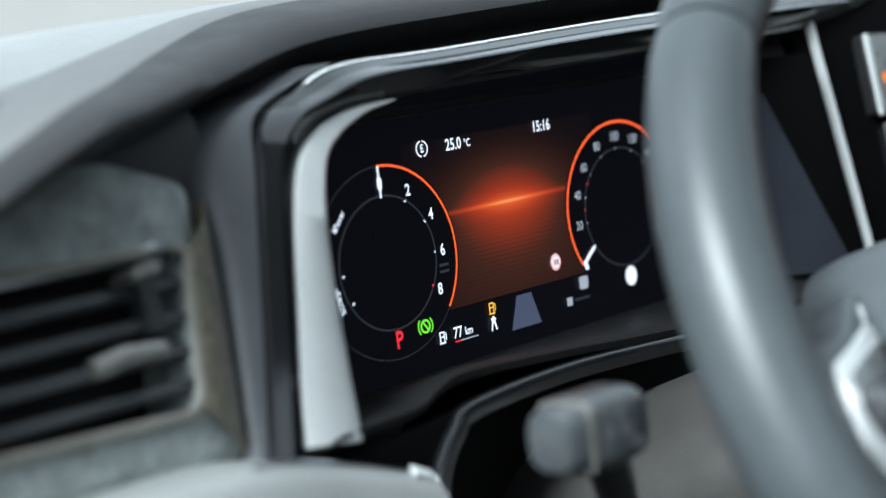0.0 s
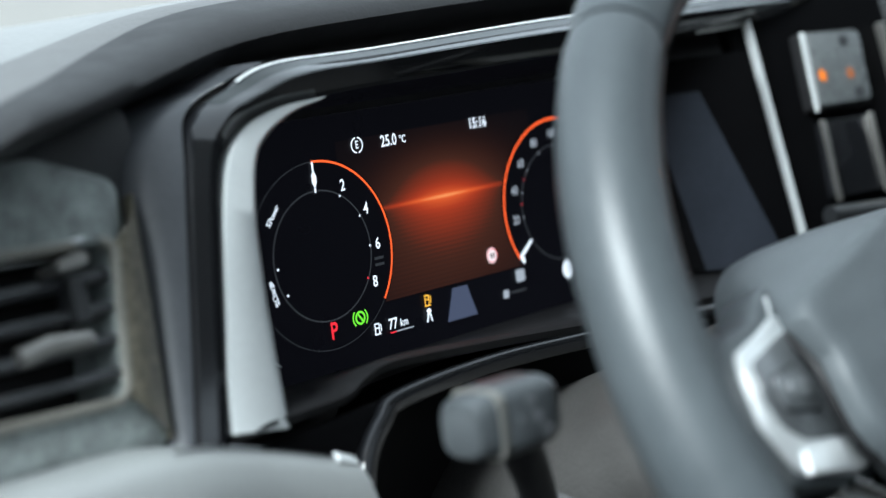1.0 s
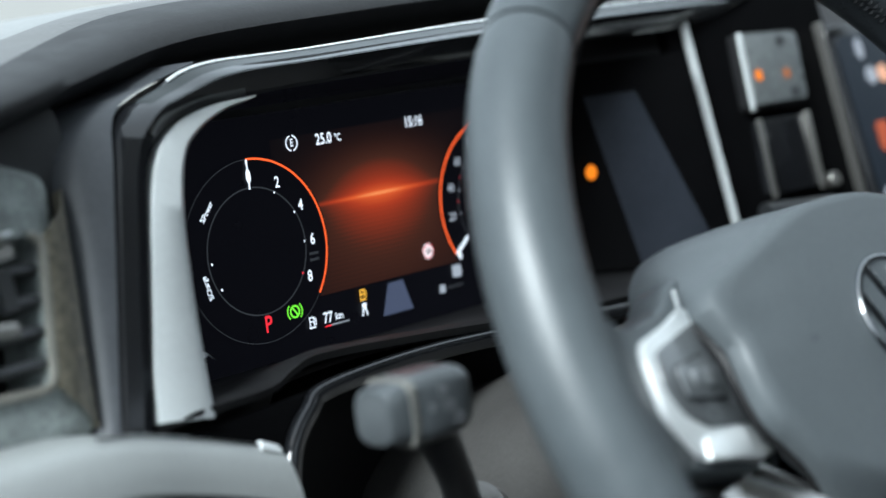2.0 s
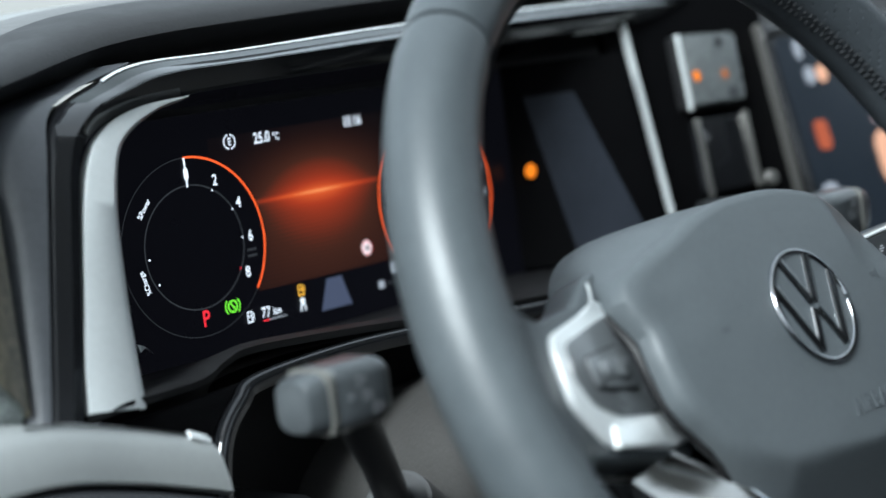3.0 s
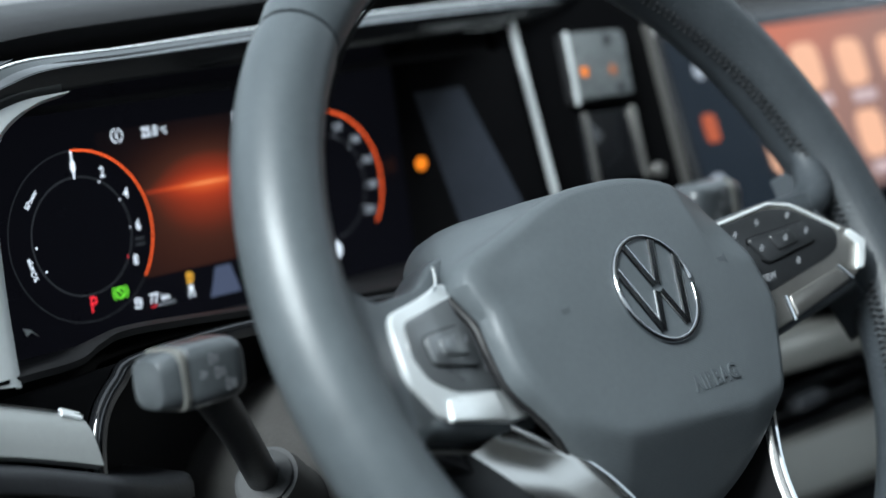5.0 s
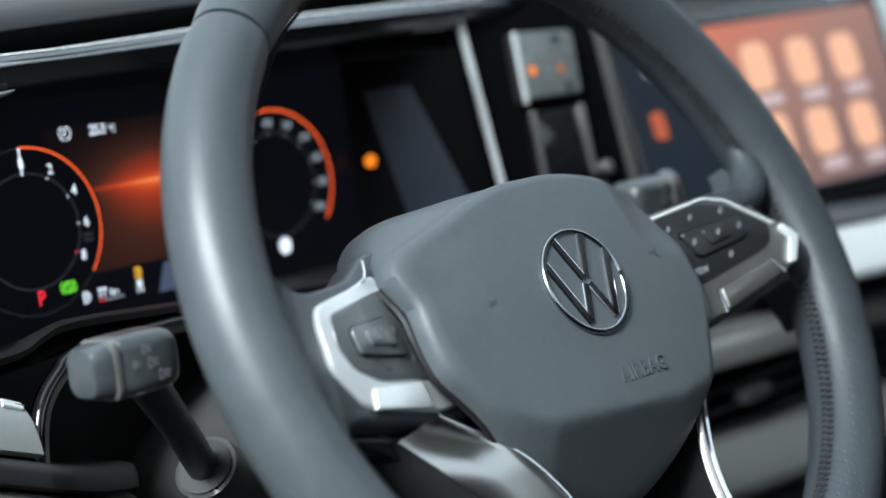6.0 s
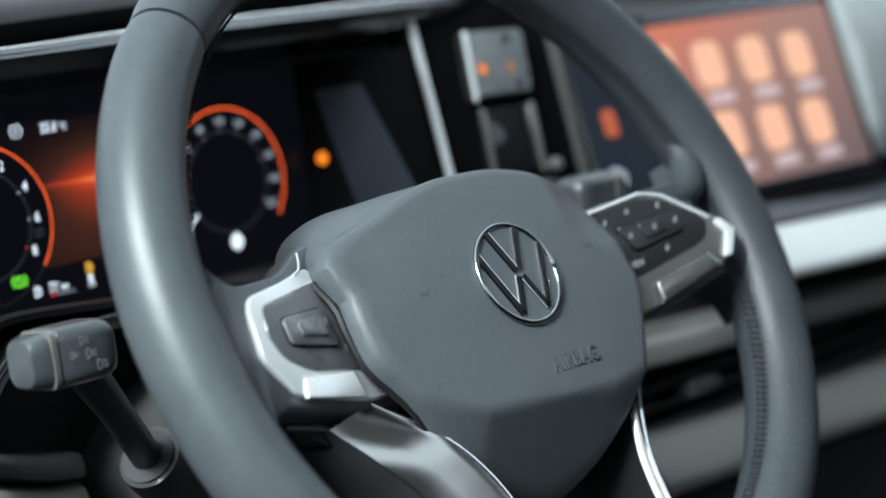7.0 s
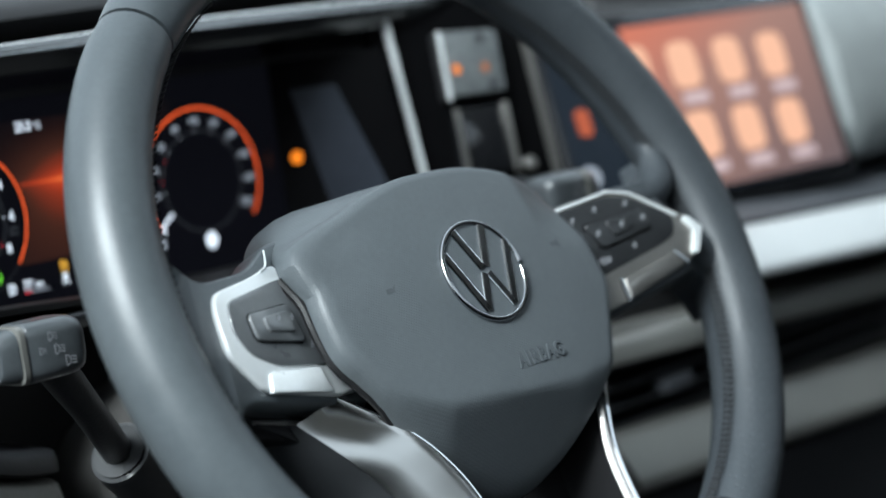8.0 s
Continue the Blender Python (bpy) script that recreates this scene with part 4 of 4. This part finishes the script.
def steering_wheel():
    w = thing("steering_wheel", "dark grey leather steering wheel with silver-trimmed spokes and button pads", "steering wheel", (0.1102, -0.2153, -0.0411))

    def p(name, bm, mat, parent=None, label="", angle=35):
        return part(name, bm, mat, parent or w, label, WHEEL, angle)

    for a0, a1, mt, lb in ((134, 236, LEATHER, "smooth dark grey leather rim section"), (133.4, 82, LEATHER, "smooth dark grey leather rim section"), (82, -60, SHADED_PERFORATED, "dimpled leather rim section"), (236.6, 299.4, SHADED_PERFORATED, "dimpled leather rim section")):
        p("rim", rim_piece(a0, a1, gap=0.05), mt, None, lb, 60)
    # stitches along the inside of the rim
    st = bmesh.new()
    for i in range(300):
        a = radians(i * 1.2)
        c, s = math.cos(a), math.sin(a)
        t = Vector((-s, c, 0))
        q = Vector((c * 0.1521, s * 0.1521, 0.0035))
        for e in (1, -1):
            f = Vector((0, 0, 0.0018 * e)) + t * 0.0007 * e
            vs = [st.verts.new(q + f + t * u + Vector((c, s, 0)) * -h + Vector((0, 0, v))) for u, v, h in ((-0.0010, -0.0016, 0), (0.0006, -0.0020, 0), (0.0010, 0.0016, 0), (-0.0006, 0.0020, 0), (0, 0, 0.0009))]
            for k in range(4):
                st.faces.new((vs[k], vs[(k + 1) % 4], vs[4]))
    tagged(p("stitching", st, STITCH, None, "dark cross stitching inside the rim"), kind="stuff")

    # hub cover: domed front, steep sides
    fold = [(0.0, 0.0432), (0.016, 0.0428), (0.034, 0.0398), (0.052, 0.0340), (0.066, 0.0282), (0.0745, 0.0205), (0.0805, 0.002), (0.0845, -0.018), (0.0838, -0.028), (0.0785, -0.038), (0.0645, -0.0585), (0.0530, -0.0720), (0.0380, -0.0850), (0.0190, -0.0955), (0.0, -0.0995)]
    rear = [(0.0, 0.049), (0.018, 0.0495), (0.036, 0.0490), (0.054, 0.0475), (0.0655, 0.041), (0.0715, 0.031), (0.0745, 0.012), (0.075, -0.010), (0.0735, -0.025), (0.067, -0.035), (0.054, -0.053), (0.043, -0.066), (0.030, -0.077), (0.015, -0.086), (0.0, -0.0895)]
    cx = -0.0035
    lines = [smooth_line([(x, y, 0) for x, y in half] + [(-x, y, 0) for x, y in half[-2:0:-1]], 4, closed=True) for half in (fold, rear)]

    def dome(k, h, back=0.0):
        out = []
        for a, b in zip(*lines):
            q = a.lerp(b, back)
            x, y = q.x * k, (q.y + 0.01) * k - 0.01
            if x < 0:
                x -= 0.005 * min(1, max(0, -x - 0.045) / 0.03) * min(1, max(0, (y + 0.035) / 0.03))
                x -= 0.008 * (1 - back) * min(1, max(0, -x - 0.060) / 0.016) * min(1, max(0, (y - 0.002) / 0.014))
            else:
                x -= 0.0045 * min(1, max(0, x - 0.045) / 0.03) * min(1, max(0, (0.015 - y) / 0.03))
            d = (-0.0625 - 0.098 * x + 0.35 * max(0.0, -x - 0.045) + 0.2 * max(0.0, x - 0.03) - y) / 0.0008
            drop = 0.0008 * math.log1p(math.exp(min(d, 60))) * 0.85
            corner = (0.003 if x < 0 else 0.010) * min(1, max(0, abs(x) - 0.045) / 0.03) * min(1, max(0, (y + 0.005) / 0.025))
            shallow = 0.4 + 0.6 * min(1, max(0, (y + 0.002) / 0.024))
            out.append((x + cx, y, (h if h > 0 else h * shallow) - drop * (1 - 0.5 * back) - corner * (1 - back)))
        return out

    rings = [dome(1.0, -0.040, 1), dome(1.0, -0.032, 1), dome(1.0, -0.026, 0.93), dome(1.005, -0.016, 0.6), dome(1.008, -0.008, 0.25), dome(1.004, -0.0022, 0.03), dome(0.997, 0.0012), dome(0.990, 0.0035), dome(0.978, 0.0054), dome(0.958, 0.0067), dome(0.92, 0.0078)]
    rings += [dome(k, 0.0122 - 0.0052 * k * k) for k in [0.9 - 0.01 * i for i in range(60)] + [0.27, 0.22, 0.17, 0.12, 0.06, 0.01]]
    hub = p("hub_cover", loft(rings), HUB, None, "grey grained plastic hub cover", 28)
    edge_line = dome(1.012, -0.0075, 0.2)
    low = [q for q in edge_line if q[0] < 0 and q[1] < 0.016]
    p("joint", tube(low, 0.0021, 8), BLACK, hub, "dark joint round the hub cover")
    low = [q for q in edge_line if q[0] > 0 and q[1] < 0.016]
    p("joint", tube(low, 0.0012, 8), BLACK, hub, "dark joint round the hub cover")
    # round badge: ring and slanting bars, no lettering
    bx, by, bh = cx, -0.0083, 0.0122
    badge = p("badge", prism(oval(0.0222, 0.0222, 48, bx, by), bh - 0.004, bh + 0.0004), HUB, hub, "round chrome-ringed badge")
    ring = []
    for i in range(64):
        a = 2 * math.pi * i / 64
        ring.append((bx + 0.0222 * math.cos(a), by + 0.0222 * math.sin(a), bh + 0.0004))
    p("badge_ring", sweep(ring, oval(0.0013, 0.0012, 12), (0, 0, 1), closed=True), DARK_CHROME, badge, "dark chrome ring")

    def bar(pts, wd):
        path = [Vector((bx + x, by + y, bh + 0.0006)) for x, y in pts]
        return sweep(path, [(-wd, -0.0008), (wd, -0.0008), (wd, 0.0002), (wd * 0.72, 0.0007), (-wd * 0.72, 0.0007), (-wd, 0.0002)], (0, 0, 1))

    for pts in (((-0.0088, 0.0198), (-0.0010, 0.0014)), ((0.0088, 0.0198), (0.0010, 0.0014)), ((-0.0190, 0.0108), (-0.0080, -0.0170)), ((0.0190, 0.0108), (0.0080, -0.0170)), ((-0.0080, -0.0170), (-0.0012, -0.0014)), ((0.0080, -0.0170), (0.0012, -0.0014))):
        p("badge_bar", bar(pts, 0.0019), DARK_CHROME, badge, "slanting dark chrome bar")
        # Highlight along one side of each bar, laid on as a chrome line.
        across = (Vector(pts[1]) - Vector(pts[0])).normalized().orthogonal() * 0.0017
        p("badge_highlight", tube([(bx + x + across.x, by + y + across.y, bh + 0.0009) for x, y in pts], 0.00038, 8), CHROME, badge, "thin chrome line standing for the highlight along the bar")
    p("embossed_lettering", letters("AIRBAG", 0.0075, -0.0495, 0.0092, 0.0111, depth=0.0004, spread=1.15), EMBOSS, hub, "raised dark lettering")
    for x, y in ((-0.0555, -0.006), (0.047, -0.004)):
        p("horn_mark", flat([[(x - 0.003, y - 0.001), (x + 0.001, y - 0.001), (x + 0.003, y - 0.0025), (x + 0.003, y + 0.0025), (x + 0.001, y + 0.001), (x - 0.003, y + 0.001)]], 0.0103), EMBOSS, hub, "pressed horn mark")

    # spokes with button pads; the pads rise towards the rim
    SPOKE = {
        -1: dict(h=-0.006, trim=[(0.0905, 0.0218), (0.0975, 0.0205), (0.1090, 0.0174), (0.1332, 0.0127), (0.1372, 0.0055), (0.1398, -0.0125), (0.1280, -0.0289), (0.0855, -0.0363), (0.070, -0.036), (0.076, 0.0165), (0.0885, 0.0165)],
                 pad=[(0.074, 0.0163), (0.0945, 0.0150), (0.1290, 0.0084), (0.1328, -0.0035), (0.1280, -0.0140), (0.1150, -0.0202), (0.0830, -0.0232), (0.070, -0.024)],
                 rocker=[(0.0945, 0.0040), (0.1218, 0.0018), (0.1222, -0.0092), (0.0935, -0.0128)], cap=[(0.0985, 0.0008), (0.1150, -0.0008), (0.1150, -0.0070), (0.0985, -0.0085)],
                 key=[(0.0907, -0.0237), (0.1224, -0.0226), (0.1258, -0.0302), (0.0895, -0.0347)], marks=((0.1065, -0.002), (0.0985, -0.0025), (0.090, -0.014))),
        1: dict(h=0.0065, trim=[(0.060, 0.0145), (0.1005, 0.0156), (0.115, 0.0100), (0.1354, -0.0085), (0.1402, -0.0163), (0.1323, -0.0276), (0.1233, -0.0304), (0.0856, -0.0375), (0.060, -0.0405)],
                pad=[(0.060, 0.0115), (0.098, 0.0125), (0.1096, 0.0089), (0.1283, -0.0067), (0.125, -0.0149), (0.1169, -0.0175), (0.0754, -0.0231), (0.060, -0.0240)],
                rocker=[(0.0793, 0.0024), (0.1132, 0.0014), (0.1141, -0.0086), (0.0845, -0.0110)], cap=[(0.0895, 0.0005), (0.1025, -0.0002), (0.1035, -0.0062), (0.0915, -0.0075)],
                key=[(0.0880, -0.0272), (0.1185, -0.0232), (0.1225, -0.0295), (0.0872, -0.0365)],
                marks=((0.0968, -0.0030), (0.0842, -0.0035), (0.1102, -0.0030), (0.0894, 0.0080), (0.1063, 0.0064), (0.1009, -0.0140), (0.076, 0.0060))),
    }
    for q in (-1, 1):
        spec = SPOKE[q]

        def m(poly):
            out = [(q * x, y) for x, y in poly]
            return out if q > 0 else out[::-1]

        def lift(bm, h0=spec["h"], limit=0.2):
            for v in bm.verts:
                v.co.z += h0 + 0.27 * (min(abs(v.co.x), limit) - 0.1) - 0.5 * max(0.0, abs(v.co.x) - limit)
            return bm

        root_line = [(0.060, 0.036), (0.086, 0.0335), (0.103, 0.0225), (0.140, 0.0185)] if q < 0 else [(0.060, 0.0165), (0.105, 0.0170), (0.121, 0.0160), (0.134, 0.0155), (0.148, 0.0175)]
        root_line += [(0.156, 0.036), (0.168, 0.0), (0.160, -0.058), (0.143, -0.032), (0.118, -0.036), (0.060, -0.044)]
        # Right spoke takes the darker leather in place of its shade.
        arm = p("spoke", lift(prism(fillet(m(root_line), 0.012, 5), -0.022, -0.0025, 0.007, 4), limit=0.15 if q < 0 else 0.126), LEATHER if q < 0 else SHADED_PERFORATED, None, "grey leather-wrapped spoke root", 60)
        # Trim, pad and key: lit colours on the left, shaded copies on the right.
        p("trim", lift(prism(fillet(m(spec["trim"]), 0.004, 4), -0.004 if q < 0 else -0.012, 0.0, 0.0016)), SILVER if q < 0 else DARK_SILVER, arm, "satin silver spoke trim, the right one darkened for shade", 40)
        pad = p("button_pad", lift(prism(fillet(m(spec["pad"]), 0.004, 4), -0.003, 0.0008, 0.001)), SKYLIT_PAD if q < 0 else BUTTON, arm, "gloss dark button pad, sky reflection in the left one's colour")
        p("rocker", lift(prism(fillet(m(spec["rocker"]), 0.003, 4), 0.0005, 0.0026, 0.0012)), SKYLIT_PAD if q < 0 else BUTTON, pad, "raised square rocker")
        p("rocker", lift(prism(fillet(m(spec["cap"]), 0.002, 4), 0.0024, 0.0040, 0.0010)), SKYLIT_PAD if q < 0 else BUTTON, pad)
        p("rocker_groove", lift(tube([(*v, 0.0006) for v in fillet(m(spec["rocker"]), 0.003, 4)], 0.0007, 6)), DULL, pad, "dark groove round the rocker")
        for k, (x, y) in enumerate(spec["marks"]):
            z = 0.0043 if k == 0 else 0.0029 if k < 3 and q > 0 else 0.0012
            if q < 0 and k < 2:
                z = 0.0043
            bm = flat([rect(q * x, y, 0.0026, 0.0006), rect(q * x + 0.0005, y + 0.0010, 0.0014, 0.0006), rect(q * x - 0.0005, y - 0.0010, 0.0017, 0.0006)], z)
            p("symbol", lift(bm), DIM_PRINT, pad, "white printed symbol")
        if q > 0:
            flare = smooth_line([(0.105, 0.0070, 0.001), (0.126, 0.0085, 0.002), (0.141, 0.0125, 0.002), (0.1500, 0.0205, 0.001), (0.1545, 0.0350, 0.0), (0.1530, 0.0540, 0.0)], 5)
            girth = [v.x for v in smooth_line([(r, 0, 0) for r in (0.0065, 0.0078, 0.0086, 0.0086, 0.0068, 0.006)], 5)]
            p("root_flare", tube(flare, girth, 20), SHADED_PERFORATED, arm, "leather flare from the spoke into the rim", 60)
            flare = smooth_line([(0.128, -0.012, -0.004), (0.148, -0.018, -0.003), (0.1590, -0.036, -0.001), (0.1560, -0.063, 0.0)], 5)
            p("root_flare", tube(flare, [0.0085 + 0.0040 * math.sin(math.pi * min(1, i / 13)) for i in range(len(flare))], 20), SHADED_PERFORATED, arm, "leather flare from the spoke into the rim", 60)
            p("lettering", lift(letters("VIEW", 0.0822, -0.0165, 0.0044, 0.0012)), DIM_PRINT, pad)
            # Highlight on the trim's end, laid on as a lighter piece.
            p("tip", lift(prism(fillet(m([(0.1345, -0.0085), (0.1402, -0.0163), (0.1323, -0.0276), (0.1285, -0.0268), (0.1352, -0.0165), (0.1315, -0.0100)]), 0.001, 2), -0.004, 0.0012, 0.0006)), SILVER, arm, "lighter tip of the right trim, a highlight in its colour")
            for line in (((0.1195, -0.0225), (0.1240, -0.0303)), ((0.0865, -0.0265), (0.0856, -0.0378))):
                p("seam", lift(sweep([(*line[0], 0.0004), (*line[1], 0.0004)], oval(0.0008, 0.0008, 8), (0, 0, 1))), CHROME, arm, "bright seam")
            for line in (((0.068, 0.0128), (0.1000, 0.0142), (0.1105, 0.0105), (0.1300, -0.0072)),):
                p("edge", lift(tube([(x, y, 0.0004) for x, y in line], 0.0008, 8)), SILVER, arm, "thin silver edge of the pad")
        if q < 0:
            p("edge", lift(tube(smooth_line([(-0.1010, 0.0192, 0.0), (-0.0968, 0.0208, 0.0), (-0.0945, 0.0240, 0.0), (-0.0930, 0.0280, 0.0)], 4), 0.0005, 8)), SILVER, arm, "thin bright edge beside the hub")
        p("key", lift(prism(fillet(m(spec["key"]), 0.001, 2), -0.001, 0.0012, 0.0007)), SILVER if q < 0 else DARK_SILVER, arm, "flat silver key, the right one darkened for shade")
        # The smaller right piece is added for the shade just beneath that spoke.
        under = [(0.066, -0.030), (0.130, -0.022), (0.138, -0.034), (0.106, -0.050), (0.066, -0.044)] if q < 0 else [(0.066, -0.026), (0.126, -0.018), (0.130, -0.027), (0.100, -0.036), (0.066, -0.037)]
        p("paddle", lift(prism(fillet(m(under), 0.004, 4), -0.034 if q < 0 else -0.022, -0.013, 0.004)), PIANO, arm, "gloss black underside of the spoke, on the right standing for shade")
        if q < 0:
            p("shift_key", lift(tube([(-0.130, -0.036, -0.014), (-0.094, -0.0425, -0.013)], 0.0012, 8)), DARK_SILVER, arm, "thin bright key edge under the spoke")
        # lower spoke band, sloping outwards
        inn = smooth_line([(q * 0.0845, -0.034, -0.014), (q * 0.066, -0.058, -0.010), (q * 0.0535, -0.074, -0.008), (q * 0.0470, -0.098, -0.010), (q * 0.0440, -0.128, -0.008), (q * 0.043, -0.153, -0.004)], 4)
        outw = smooth_line([(q * 0.105, -0.040, -0.046), (q * 0.096, -0.058, -0.034), (q * 0.084, -0.078, -0.030), (q * 0.077, -0.100, -0.032), (q * 0.074, -0.128, -0.028), (q * 0.074, -0.150, -0.020)], 4)
        if q < 0:
            inn = smooth_line([(-0.0845, -0.0365, -0.013), (-0.0660, -0.0580, -0.005), (-0.0550, -0.0755, -0.002), (-0.0475, -0.0970, -0.001), (-0.0440, -0.128, -0.002), (-0.043, -0.153, -0.002)], 5)
            outw = smooth_line([(-0.1090, -0.0415, -0.014), (-0.0960, -0.0595, -0.011), (-0.0825, -0.0795, -0.010), (-0.0760, -0.101, -0.010), (-0.0740, -0.128, -0.009), (-0.073, -0.150, -0.008)], 5)
            skirt = [[b + Vector((0, 0, -0.0008)) for b in outw], [b + Vector((-0.012, 0.004, -0.010)) for b in outw], [b + Vector((-0.026, 0.008, -0.030)) for b in outw]]
            p("lower_spoke_side", loft(skirt, closed=False), BUTTON, None, "dark side of the lower spoke", 40)
        if q > 0:
            outw = [a + Vector((0.0045, 0, -0.004)) for a in inn]
        rows = [[a + Vector((-q * 0.003, 0, -0.014 if q < 0 else -0.003)) for a in inn], [a + Vector((-q * 0.002, 0, -0.001)) for a in inn], [a + Vector((q * 0.001, 0, 0.0006)) for a in inn], [a.lerp(b, 0.15) + Vector((0, 0, -0.0004)) for a, b in zip(inn, outw)],
                [a.lerp(b, 0.6) + Vector((0, 0, 0.002)) for a, b in zip(inn, outw)], outw, [b + Vector((0, 0, -0.01)) for b in outw]]
        p("spoke_side", loft([[a + Vector((-q * 0.0022, 0, -0.0012)) for a in inn], [a + Vector((-q * 0.006, 0.002, -0.036)) for a in inn]], closed=False), BLACK, None, "dark inner side of the lower spoke", 40)
        p("lower_spoke", loft(rows, closed=False), BAND, None, "brushed grey metal lower spoke band", 40)
        p("spoke_edge", tube([a + Vector((q * 0.0004, 0, 0.0002)) for a in inn], 0.0008 if q < 0 else 0.0014, 8), CHROME, None, "bright edge of the lower spoke")
    p("lower_spoke_panel", prism(fillet([(-0.08, -0.030), (-0.046, -0.100), (-0.044, -0.156), (0.044, -0.156), (0.046, -0.100), (0.08, -0.030)], 0.006), -0.070, -0.040, 0.002), PIANO, None, "black inlay between the lower spoke bands")
    p("neck", tube([(0, -0.015, -0.03), (0, -0.015, -0.07)], [0.045, 0.04], 28), BLACK)
    return w


steering_wheel()
